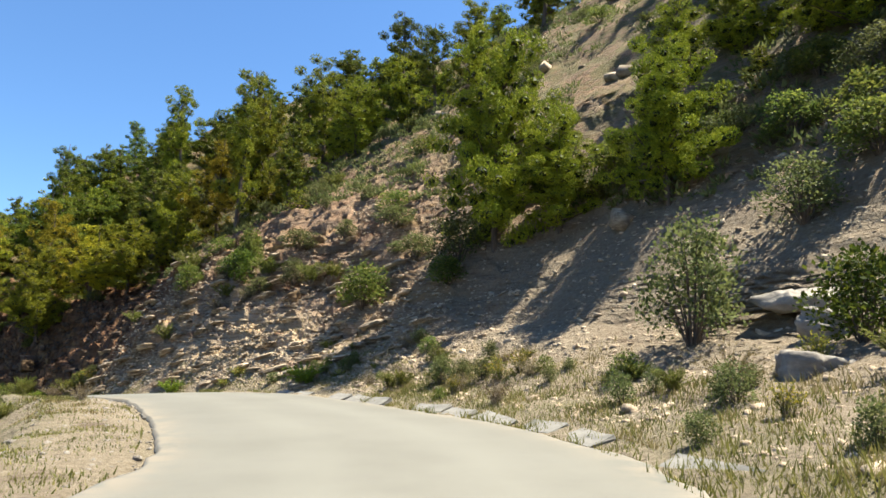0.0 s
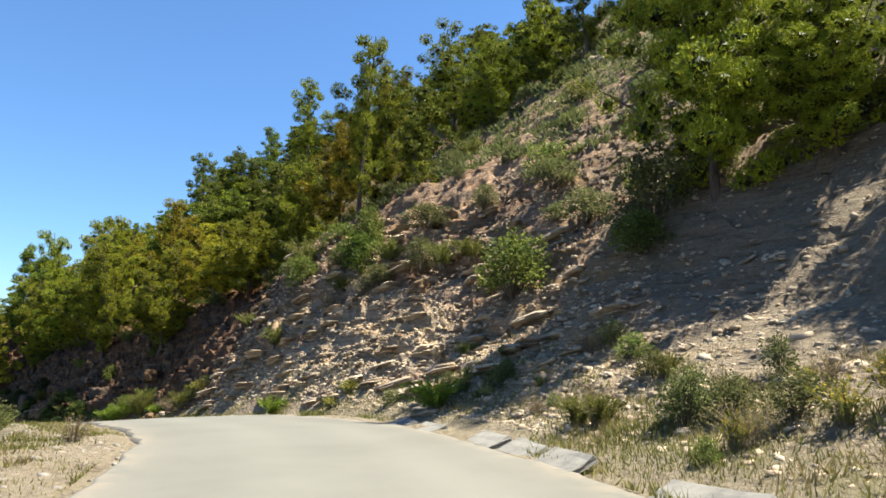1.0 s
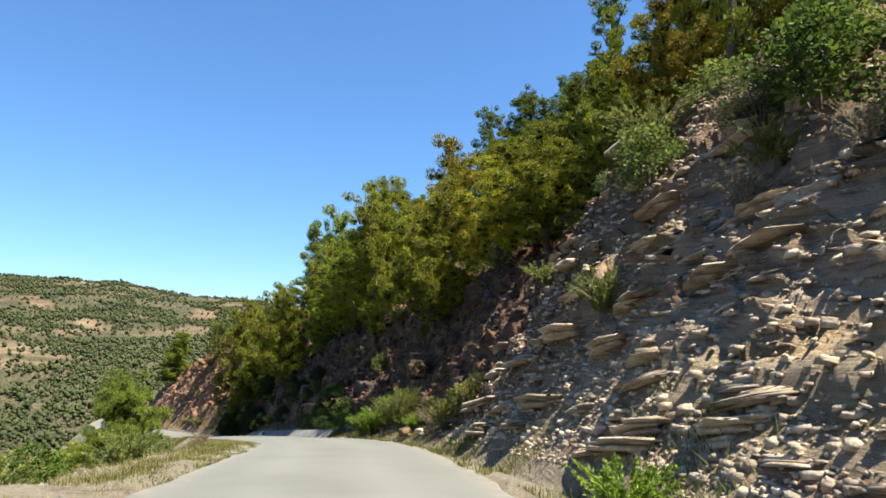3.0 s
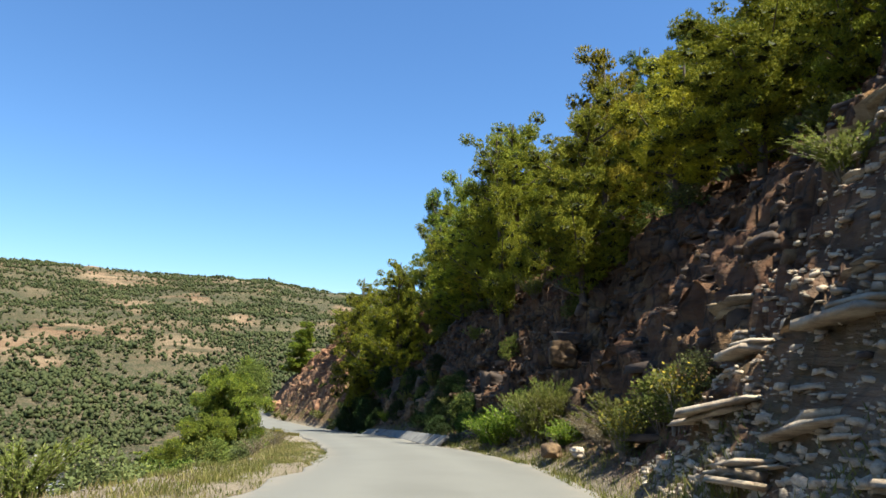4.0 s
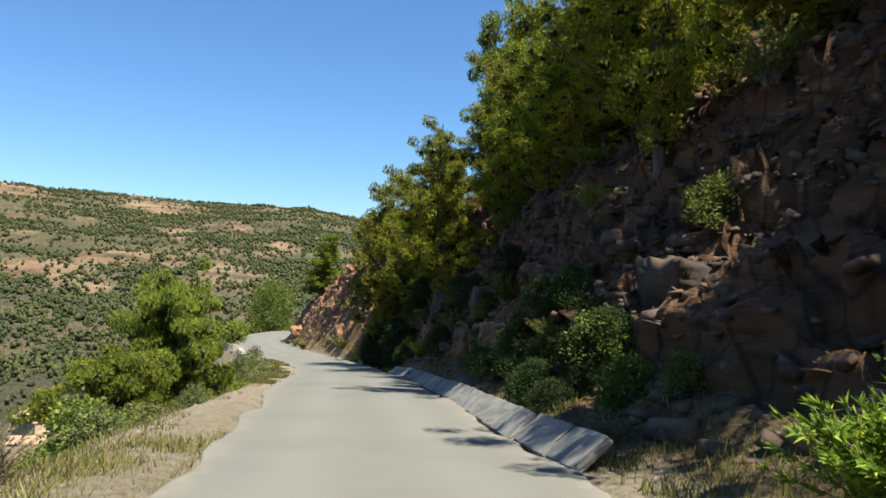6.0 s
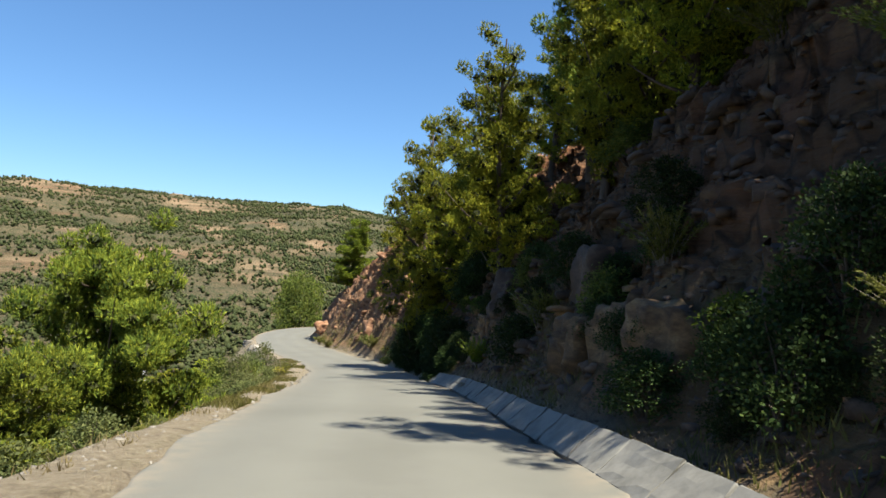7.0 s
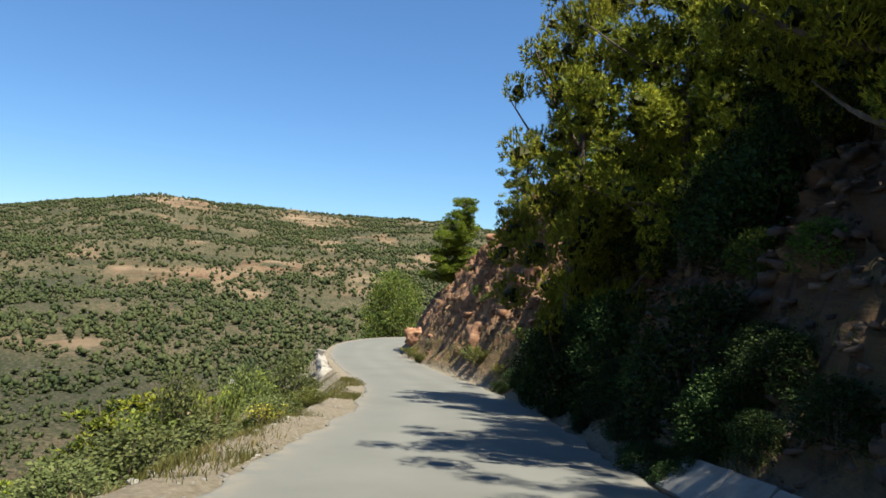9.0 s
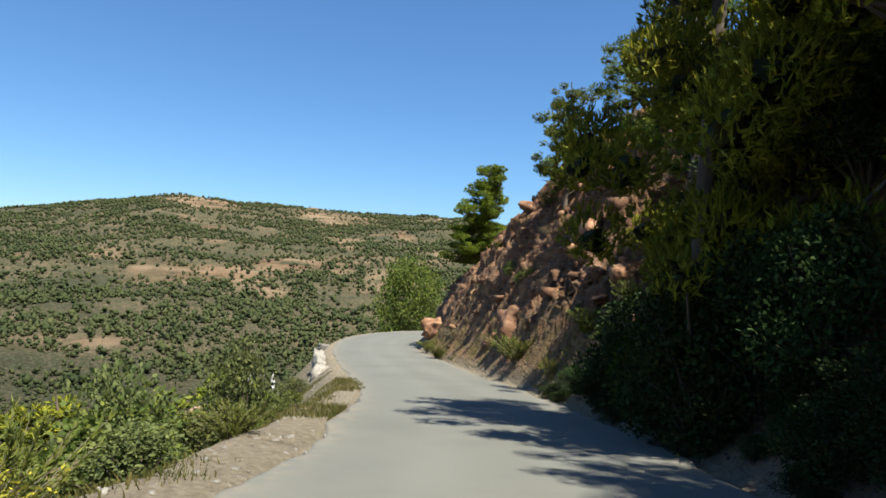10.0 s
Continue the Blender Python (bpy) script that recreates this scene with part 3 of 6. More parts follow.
def build_ground():
    s = np.r_[np.arange(S0, -10, 2.0), np.arange(-10, 18, 0.19), np.arange(18, 118, 0.13), np.arange(118, 126, 0.19), np.arange(126, S1, 0.7), S1]
    er = np.r_[np.arange(0, 1.5, 0.1), np.arange(1.5, 6.5, 0.06), np.arange(6.5, 14, 0.12), np.arange(14, 30, 0.5), np.arange(30, 76, 2.3)]
    el = np.r_[np.arange(0, 6, 0.2), np.arange(6, 40, 1.0), np.arange(40, 91, 5.0)]
    wide = np.interp(s, (125, 140), (1.0, 0.25))[:, None]
    sr, gr = np.broadcast_arrays(s[:, None], er[None, :])
    gr = np.where(gr > 12, 12 + (gr - 12) * wide, gr)
    xr, yr, zr = surface(sr, gr)
    m = np.clip((gr - 52) / 22, 0, 1)
    zr = zr * (1 - m) + m * np.minimum(far_z(xr, yr), zr)
    sl, gl = np.broadcast_arrays(s[:, None], el[None, ::-1])
    xl, yl, zl = valley_side(sl, gl)
    # the bench under the asphalt, with a dusty shoulder on both sides
    x0, y0, z0, w0, nx, ny = [q[:, None] for q in road_at(s)]
    across = np.linspace(-1, 1, 31)[None, 1:-1] * w0
    left, right = [q[:, None] for q in paved(s)]
    beyond = np.clip((np.where(across < 0, -across - left, across - right) + 0.05) / 0.3, 0, 1)
    zm = z0 - 0.07 + beyond * (0.08 + 0.05 * fbm(s[:, None] / 0.7, across / 0.7, 0, 3, 34))
    xm, ym = x0 + nx * across, y0 + ny * across
    v = np.stack([np.hstack([xl, xm, xr]), np.hstack([yl, ym, yr]), np.hstack([zl, zm, zr])], -1)
    n, k = v.shape[:2]
    me = mesh_of("ground", v.reshape(-1, 3), grid_faces(n, k), GROUND)
    earth = np.hstack([np.clip(1.2 - gl / 9, 0.25, 1), 1 + 0 * zm, np.clip(1.1 - (gr - np.interp(sr, (22, 28, 45), (0.4, 0.0, 0.0))) / np.interp(sr, (22, 28), (1.0, 0.45)), 0, 1) + 0.85 * np.clip((23 - sr) / 5, 0, 1) * np.clip((11 - gr) / 3, 0, 1) + 0.15 * np.clip((gr - 9) / 6, 0, 1)])
    # the cliff stretch gets little shale, so the rock colour darkened for shade shows
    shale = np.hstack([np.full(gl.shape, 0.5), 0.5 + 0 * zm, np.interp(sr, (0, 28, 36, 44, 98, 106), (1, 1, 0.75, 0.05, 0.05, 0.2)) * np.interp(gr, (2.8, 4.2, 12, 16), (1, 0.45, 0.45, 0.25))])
    scrub = np.hstack([np.clip((gl - 0.7) / 2, 0.0, 0.8), 0.15 + 0 * zm, np.clip(0.7 - np.abs(gr - 0.9) / 1.6, 0, 1) * 0.7 + 0.75 * np.clip((gr - 9) / 5, 0, 1)])
    for label, values in (("earth", np.clip(earth, 0, 1)), ("scrub", np.clip(scrub, 0, 1)), ("shale", shale), ("ruddy", np.hstack([0 * gl, 0 * zm, np.interp(sr, (24, 30, 40, 50, 88, 97), (0.3, 0.6, 0.4, 0.2, 0.2, 1.0)) + 0 * gr]))):
        me.attributes.new(label, "FLOAT", "POINT").data.foreach_set("value", values.ravel())
    tagged(new("ground", me), "dry brown shale hillside with broken rock beds and scree", "hillside", kind="structure")


def build_road():
    s = np.arange(S0, S1, 0.3)
    x, y, z, w, nx, ny = road_at(s)
    left, right = paved(s)
    u = np.r_[-1.0, -0.985, -0.97, np.linspace(-0.95, 0.95, 17), 0.97, 0.985, 1.0]
    ragged = 0.13 * fbm(s / 1.3, 0 * s, 0, 5, 31)[:, None] * (u < -0.94) + 0.15 * fbm(s / 1.1, 0 * s + 9, 0, 5, 32)[:, None] * (u > 0.94)
    d = np.where(u < 0, left[:, None], right[:, None]) * u + ragged
    zz = z[:, None] + 0.03 * (1 - u**2) + 0.012 * vnoise(s[:, None] / 3.0, d / 1.5, 0, 33) + np.where(np.abs(u) > 0.99, -0.09, 0.02)
    v = np.stack([x[:, None] + nx[:, None] * d, y[:, None] + ny[:, None] * d, zz], -1)
    me = mesh_of("road", v.reshape(-1, 3), grid_faces(len(s), len(u)), ASPHALT, True)
    me.attributes.new("worn", "FLOAT", "POINT").data.foreach_set("value", np.exp(-(((np.abs(d - 0.1) - 0.85) / 0.4) ** 2)).ravel())
    me.attributes.new("dust", "FLOAT", "POINT").data.foreach_set("value", np.clip((np.abs(u)[None, :] + 0 * d - 0.80) / 0.2, 0, 0.7).ravel())
    tagged(new("road", me), "pale worn asphalt mountain road with ragged edges", "road", kind="structure")


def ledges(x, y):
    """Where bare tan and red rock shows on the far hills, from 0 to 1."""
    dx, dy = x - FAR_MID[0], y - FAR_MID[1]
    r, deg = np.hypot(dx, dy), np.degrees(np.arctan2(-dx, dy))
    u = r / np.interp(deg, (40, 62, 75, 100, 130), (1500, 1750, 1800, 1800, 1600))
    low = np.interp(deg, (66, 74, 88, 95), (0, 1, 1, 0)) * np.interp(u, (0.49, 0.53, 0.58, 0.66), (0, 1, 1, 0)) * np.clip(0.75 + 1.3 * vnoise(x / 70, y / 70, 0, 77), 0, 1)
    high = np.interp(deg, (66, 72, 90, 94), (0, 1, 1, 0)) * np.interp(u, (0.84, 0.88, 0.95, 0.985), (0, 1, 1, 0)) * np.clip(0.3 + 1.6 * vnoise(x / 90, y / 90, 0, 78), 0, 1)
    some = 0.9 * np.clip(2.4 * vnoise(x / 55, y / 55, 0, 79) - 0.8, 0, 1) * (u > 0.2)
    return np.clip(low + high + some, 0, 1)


def build_far():
    r = np.r_[0.1, np.arange(20, 300, 8), np.arange(300, 2000, 11.0), np.arange(2000, 2400, 60), 2600, 3200, 4500]
    az = np.radians(np.r_[np.arange(-150, 40, 5.0), np.arange(40, 130, 0.55), np.arange(130, 210.1, 4.0)])
    x, y = FAR_MID[0] - np.outer(r, np.sin(az)), FAR_MID[1] + np.outer(r, np.cos(az))
    z = far_z(x, y)
    s, d = to_road(x.ravel(), y.ravel())
    s, d = s.reshape(x.shape), d.reshape(x.shape)
    inside = (s > S0 + 0.1) & (s < S1 - 0.1) & (d > -86) & (d < 72)
    g = ground_z(x.ravel(), y.ravel()).reshape(x.shape)
    z = np.where(inside, np.minimum(z, g) - 6, z)
    z = np.where(r[:, None] < 120, np.minimum(z, g - 6), z)
    v = np.stack([x, y, z], -1)
    me = mesh_of("valley_hills", v.reshape(-1, 3), grid_faces(*x.shape)[:, ::-1], HILLS, True)
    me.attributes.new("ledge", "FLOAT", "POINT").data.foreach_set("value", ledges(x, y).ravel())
    tagged(new("valley_hills", me), "dry terraced hills across the valley with rock ledges", "hills", kind="structure")


build_ground()
build_road()
build_far()

# ---- trees and shrubs ----
def sprays(at, ways, length, width, count, spread, rng, shell=None):
    """Narrow blades, count of them fanning out from each place; with shell they lie flat against those ways."""
    n = len(at)
    at, ways = np.repeat(at, count, 0), np.repeat(ways, count, 0)
    w = ways + spread * rng.normal(size=(n * count, 3))
    w /= np.linalg.norm(w, axis=1)[:, None] + 1e-9
    facing = rng.normal(size=(n * count, 3))
    if shell is not None:
        facing = np.repeat(shell, count, 0) + 0.35 * facing
    side = np.cross(w, facing)
    side /= np.linalg.norm(side, axis=1)[:, None] + 1e-9
    l = length * rng.uniform(0.6, 1.3, (n * count, 1))
    a, b, c = at - side * width / 2, at + side * width / 2, at + w * l
    v = np.stack([a, b, c], 1).reshape(-1, 3)
    return v, np.arange(len(v)).reshape(-1, 3)


def leaves(at, ways, size, rng):
    """Small four-cornered leaves."""
    n = len(at)
    w = ways + 0.8 * rng.normal(size=(n, 3))
    w /= np.linalg.norm(w, axis=1)[:, None] + 1e-9
    side = np.cross(w, rng.normal(size=(n, 3)))
    side /= np.linalg.norm(side, axis=1)[:, None] + 1e-9
    l = size * rng.uniform(0.6, 1.3, (n, 1))
    v = np.stack([at, at + 0.5 * w * l + 0.32 * side * l, at + w * l, at + 0.5 * w * l - 0.32 * side * l], 1).reshape(-1, 3)
    return v, np.arange(len(v)).reshape(-1, 4)


def lobe_points(middle, radius, flat, n, rng, knots=0):
    """Places in a rounded tuft; with knots they gather in small bunches over its outside."""
    m = knots or n
    q = rng.normal(size=(m, 3))
    q /= np.linalg.norm(q, axis=1)[:, None]
    d = rng.uniform(0.45, 1.0, (m, 1)) ** 0.5
    p = q * d * (1 + 0.25 * rng.normal(size=(m, 1))) * np.array([1, 1, flat])
    if knots:
        k = np.arange(n) % m
        off = rng.normal(size=(n, 3))
        off *= (rng.uniform(0.6, 1.1, (n, 1)) * 1.7) / np.linalg.norm(off, axis=1)[:, None]
        p, q = p[k] + 0.16 * off, 0.5 * q[k] + 0.6 * off
    return middle + p * radius, q


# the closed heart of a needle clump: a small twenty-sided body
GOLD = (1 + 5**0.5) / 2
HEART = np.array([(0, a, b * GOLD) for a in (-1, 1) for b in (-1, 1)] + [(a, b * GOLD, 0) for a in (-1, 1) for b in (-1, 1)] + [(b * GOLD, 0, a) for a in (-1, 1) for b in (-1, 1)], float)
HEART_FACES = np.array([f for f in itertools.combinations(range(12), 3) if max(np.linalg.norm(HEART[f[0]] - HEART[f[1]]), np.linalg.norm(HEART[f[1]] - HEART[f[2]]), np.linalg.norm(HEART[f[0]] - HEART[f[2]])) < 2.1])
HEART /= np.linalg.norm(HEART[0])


def pine(seed, height, spread, branches, mat, shape="pine", bare=0.2, tips=150, blade=0.032, needle=0.13):
    """A pine: bent trunk, rising limbs, and along them rounded clumps of needle tufts with dark gaps between."""
    rng = np.random.default_rng(seed)
    tree = new({"pine": "pine_tree", "slim": "cypress_tree", "young": "young_pine", "bushy": "pine_tree"}[shape])
    steps = np.linspace(0, 1, 9)
    bend = np.stack([0.06 * height * np.sin(2.2 * steps + rng.uniform(0, 6)) * steps, 0.05 * height * np.sin(2.6 * steps + rng.uniform(0, 6)) * steps, steps * height * 0.96 - 0.3], 1)
    bend[0, :2] = 0
    v, f = tube(bend, 0.018 * height * (1 - 0.88 * steps) + 0.012, 9)
    part("trunk", mesh_of("trunk", v, f, BARK, True), tree)
    vs, fs, inner, base = [], [], [], 0
    size = (spread / 6.0) ** 0.6
    lop = rng.uniform(0, 6.28)
    for i in range(branches):
        u = (i + 0.5) / branches
        fz = bare + (0.97 - bare) * u ** 0.78
        if shape == "slim":
            env = (1 - fz) ** 0.55 * 0.9 + 0.1
        elif shape == "young":
            env = (1 - fz) ** 0.75 + 0.06
        elif shape == "bushy":
            env = (1 - max(0, fz - 0.55) / 0.5) ** 0.5 * min(1, 0.7 + 1.2 * fz) + 0.05
        else:
            env = min(1, 0.66 + 1.4 * (fz - bare)) * (1 - max(0, fz - 0.36) / 0.66) ** 0.52 + 0.07
        a = i * 2.399 + rng.uniform(-0.6, 0.6)
        long = spread / 2 * env * rng.uniform(0.5, 1.08) * (1 + 0.12 * math.cos(a - lop))
        at = lambda h: np.array([np.interp(h, steps, bend[:, 0]), np.interp(h, steps, bend[:, 1]), np.interp(h, steps, bend[:, 2])])
        root, hub = at(max(0.08, fz - 0.10 * env - 0.02)), at(fz)
        end = hub + [long * math.cos(a), long * math.sin(a), long * rng.uniform(-0.12, 0.35)]
        c = glide(np.array([root, 0.5 * root + 0.5 * end - [0, 0, 0.08 * long], end]), 4)
        if i % 3 == 0 and long > 0.5:
            lv, lf = tube(c, np.linspace(0.006 * height + 0.01, 0.012, len(c)), 5)
            part("limb", mesh_of("limb", lv, lf, BARK, True), tree)
        n = max(1, round(long / (0.6 * size)))
        for j in range(n):
            k = max(0.18, 1 - (j + rng.uniform(0, 0.5)) * 0.6 * size / max(long, 0.3))
            mid = np.array([np.interp(k * (len(c) - 1), np.arange(len(c)), c[:, m]) for m in range(3)])
            mid = mid + rng.normal(0, 0.22, 3) * [size, size, 0.8] + [0, 0, 0.06]
            rad = size * rng.uniform(0.34, 0.62) * (0.75 + 0.25 * env)
            m = max(8, int(tips * (rad / (0.5 * size)) ** 2))
            q = rng.normal(size=(m, 3))
            q /= np.linalg.norm(q, axis=1)[:, None]
            q[:, 2] = 0.66 * q[:, 2] + 0.14
            pts = mid + q * rad * rng.uniform(0.3, 1.0, (m, 1)) ** 0.4
            way = 0.4 * np.cross(q, rng.normal(size=q.shape)) + 0.6 * q + [0, 0, 0.6]
            nv, nf = sprays(pts, way, needle, blade, 6, 0.45, rng, q + [0, 0, 0.35])
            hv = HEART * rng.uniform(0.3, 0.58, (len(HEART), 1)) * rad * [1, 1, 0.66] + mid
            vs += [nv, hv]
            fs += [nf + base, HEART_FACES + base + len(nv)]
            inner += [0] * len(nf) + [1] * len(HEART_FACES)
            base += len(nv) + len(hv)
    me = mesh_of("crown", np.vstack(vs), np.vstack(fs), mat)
    # clump cores take the dark colour that stands for inner shade
    me.materials.append(NEEDLES_SHADE)
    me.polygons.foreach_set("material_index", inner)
    part("crown", me, tree)
    return tree


def broad_tree(seed, height, spread, mat):
    rng = np.random.default_rng(seed)
    tree = new("round_tree")
    v, f = tube([(0, 0, -0.3), (0.1, 0, height * 0.25), (0.0, 0.15, height * 0.6)], [0.16, 0.12, 0.05], 8)
    part("trunk", mesh_of("trunk", v, f, BARK, True), tree)
    vs, fs, base = [], [], 0
    for i in range(30):
        a, u = i * 2.399, (i + 0.5) / 30
        r = spread / 2 * math.sqrt(1 - (2 * u - 0.9) ** 2 * 0.7) * rng.uniform(0.4, 0.8)
        mid = np.array([r * math.cos(a), r * math.sin(a), height * (0.15 + 0.75 * u)])
        pts, q = lobe_points(mid, spread * rng.uniform(0.11, 0.16), 0.85, 420, rng)
        nv, nf = leaves(pts, q + [0, 0, 0.3], 0.21, rng)
        vs.append(nv), fs.append(nf + base)
        base += len(nv)
        if i % 6 == 0:
            lv, lf = tube([(0, 0, height * 0.2), tuple(0.5 * mid + np.array([0, 0, height * 0.06])), tuple(mid)], [0.07, 0.04, 0.015], 5)
            part("limb", mesh_of("limb", lv, lf, BARK, True), tree)
    part("crown", mesh_of("crown", np.vstack(vs), np.vstack(fs), mat), tree)
    return tree


def leafy_bush(seed, mat, leaf=0.078, lobes=15, per=92, name="leafy_shrub"):
    """A rounded shrub one metre high and wide: stems and small leaves in uneven tufts."""
    rng = np.random.default_rng(seed)
    bush = new(name)
    sv, sf, vs, fs, b0, b1 = [], [], [], [], 0, 0
    for i in range(lobes):
        a, u = i * 2.399 + rng.uniform(-0.4, 0.4), (i + 0.5) / lobes
        r = 0.40 * math.sqrt(max(0.05, 1 - (1.5 * u - 0.4) ** 2)) * rng.uniform(0.5, 1.0)
        mid = np.array([r * math.cos(a), r * math.sin(a), 0.12 + 0.78 * u])
        v, f = tube([(0.03 * math.cos(a), 0.03 * math.sin(a), -0.1), tuple(0.55 * mid + np.array([0, 0, 0.05])), tuple(mid * 1.05)], [0.014, 0.009, 0.003], 4)
        sv.append(v), sf.append(f + b1)
        b1 += len(v)
        pts, q = lobe_points(mid, rng.uniform(0.13, 0.21), 0.85, per, rng)
        v, f = leaves(pts, q + [0, 0, 0.4], leaf, rng)
        vs.append(v), fs.append(f + b0)
        b0 += len(v)
    part("woody_base", mesh_of("woody_base", np.vstack(sv), np.vstack(sf), BARK), bush)
    part("foliage", mesh_of("foliage", np.vstack(vs), np.vstack(fs), mat), bush)
    return bush


def broom_bush(seed, mat, name="broom_shrub", shoots=64, lean=0.65, fine=0.017, tufts=24, tip=None):
    """A shrub of upright arching shoots, one metre high: stems, and thin leaves along them."""
    rng = np.random.default_rng(seed)
    bush = new(name)
    sv, sf, b1, at, way = [], [], 0, [], []
    for i in range(shoots):
        a, l = rng.uniform(0, 6.28), rng.uniform(0.6, 1.05)
        o = lean * rng.uniform(0.1, 1.0)
        p0 = np.array([0.08 * math.cos(a), 0.08 * math.sin(a), -0.06])
        p1 = np.array([o * 0.4 * math.cos(a), o * 0.4 * math.sin(a), 0.5 * l])
        p2 = np.array([o * math.cos(a), o * math.sin(a), l * (1 - 0.25 * o)]) + 0.04 * rng.normal(size=3)
        c = glide(np.array([p0, p1, p2]), 2)
        v, f = tube(c, np.linspace(0.008, 0.002, len(c)), 3)
        sv.append(v), sf.append(f + b1)
        b1 += len(v)
        for u in rng.uniform(0.25, 1.0, tufts):
            at.append([np.interp(u * 2, (0, 1, 2), (p0[n], p1[n], p2[n])) for n in range(3)])
            way.append((p2 - p1) / (np.linalg.norm(p2 - p1) + 1e-9))
    part("woody_base", mesh_of("woody_base", np.vstack(sv), np.vstack(sf), TWIGS), bush)
    v, f = sprays(np.array(at), np.array(way), 0.075, fine, 4, 0.5, rng)
    part("foliage", mesh_of("foliage", v, f, mat), bush)
    if tip:
        top = np.array([p for p in at if p[2] > 0.5])
        v, f = leaves(top + 0.02 * rng.normal(size=top.shape), np.tile([0, 0, 1.0], (len(top), 1)), 0.06, rng)
        tagged(part("blossom", mesh_of("blossom", v, f, tip), bush), kind="stuff")
    return bush


def put(ob, x, y, z, turn, sx, sz, lean=0.0):
    return Matrix.LocRotScale((x, y, z), Euler((lean, 0.3 * lean, turn)), (sx, sx, sz))


def stand(x, y, sink=0.15):
    return float(ground_z(x, y)[0]) - sink


PINES = {
    "tall": (pine(1, 9.5, 5.4, 28, NEEDLES, bare=0.24), "tall Aleppo pine with a ragged green crown on the slope", "pine trees", 9.5, 5.4),
    "wide": (pine(2, 8.0, 6.2, 32, NEEDLES, bare=0.08), "broad pine with bushy yellow-green crown on the hillside", "pine trees", 8.0, 6.2),
    "dark": (pine(3, 9.0, 5.2, 26, NEEDLES_DARK, bare=0.2), "dark green pine with open clumped crown", "pine trees", 9.0, 5.2),
    "gold": (pine(4, 7.5, 5.8, 28, NEEDLES_YELLOW, bare=0.1), "pine with yellowed sunlit needles above the cliff", "pine trees", 7.5, 5.8),
    "young": (pine(5, 6.0, 3.6, 26, NEEDLES, "young", 0.05, 50), "young pine with a pointed dense crown", "pine trees", 6.0, 3.6),
    "over": (pine(12, 9.5, 6.4, 36, NEEDLES, bare=0.16, tips=165, blade=0.032, needle=0.12), "pine with a high clumped crown overhanging the road", "pine trees", 9.5, 6.4),
    "near": (pine(10, 8.5, 6.4, 46, NEEDLES, "bushy", bare=0.14, tips=165, blade=0.032, needle=0.12), "full green pine leaning over the road from the bank", "pine trees", 8.5, 6.4),
    "side": (pine(20, 7.0, 6.4, 46, NEEDLES_DARK, "bushy", bare=0.1, tips=190, blade=0.034, needle=0.14), "bushy green pine below the road verge", "pine trees", 7.0, 6.4),
    "thin": (pine(8, 9.0, 4.8, 22, NEEDLES_DARK, tips=40, blade=0.08, needle=0.24), "dark green pine high on the hillside", "pine trees", 9.0, 4.8),
    "light": (pine(9, 8.0, 5.4, 24, NEEDLES, bare=0.1, tips=40, blade=0.08, needle=0.24), "yellow-green pine high on the hillside", "pine trees", 8.0, 5.4),
    "slim": (pine(6, 8.0, 4.0, 70, NEEDLES_FRESH, "slim", 0.03), "slender pointed green tree above the road bend", "tree", 8.0, 4.0),
}
ROUND = broad_tree(7, 7.0, 7.0, OLIVE)
SHRUBS = {
    "leafy": (leafy_bush(11, BROADLEAF, 0.06, 16, 140), "bright green leafy shrub on stony ground", "shrub"),
    "olive": (leafy_bush(12, OLIVE, 0.05, 17, 190, name="olive_shrub"), "low yellow-green shrub on the rocky slope", "shrub"),
    "sage": (leafy_bush(13, SAGE, 0.045, 16, 190, "sage_bush"), "grey-green scrubby bush on dry earth", "shrub"),
    "scrub": (leafy_bush(18, SAGE, 0.06, 12, 130, "low_scrub"), "low grey-green scrub on the rocky hillside", "shrub"),
    "mound": (leafy_bush(19, OLIVE, 0.06, 12, 130, "mound_shrub"), "low green mounded shrub on the rocky hillside", "shrub"),
    "broom": (broom_bush(14, BROOM), "feathery grey-green broom shrub on the slope", "shrub"),
    "fern": (broom_bush(15, NEEDLES_FRESH, "feathery_shrub", 80, 0.7, 0.022, 22), "fresh green feathery shrub beside the road", "shrub"),
    "bloom": (broom_bush(16, BROOM, "flowering_shrub", 50, 0.5, 0.016, 10, YELLOW), "yellow flowering weed bush by the roadside", "weed"),
    "evergreen": (leafy_bush(21, SHADE_LEAF, 0.036, 20, 340, "evergreen_shrub"), "dense evergreen shrub at the foot of the cliff, leaves darkened for shade", "shrub"),
    "dry": (broom_bush(17, STRAW, "dry_shrub", 60, 0.75, 0.012, 8), "dried straw-coloured bush on stony ground", "shrub"),
}
used = set()


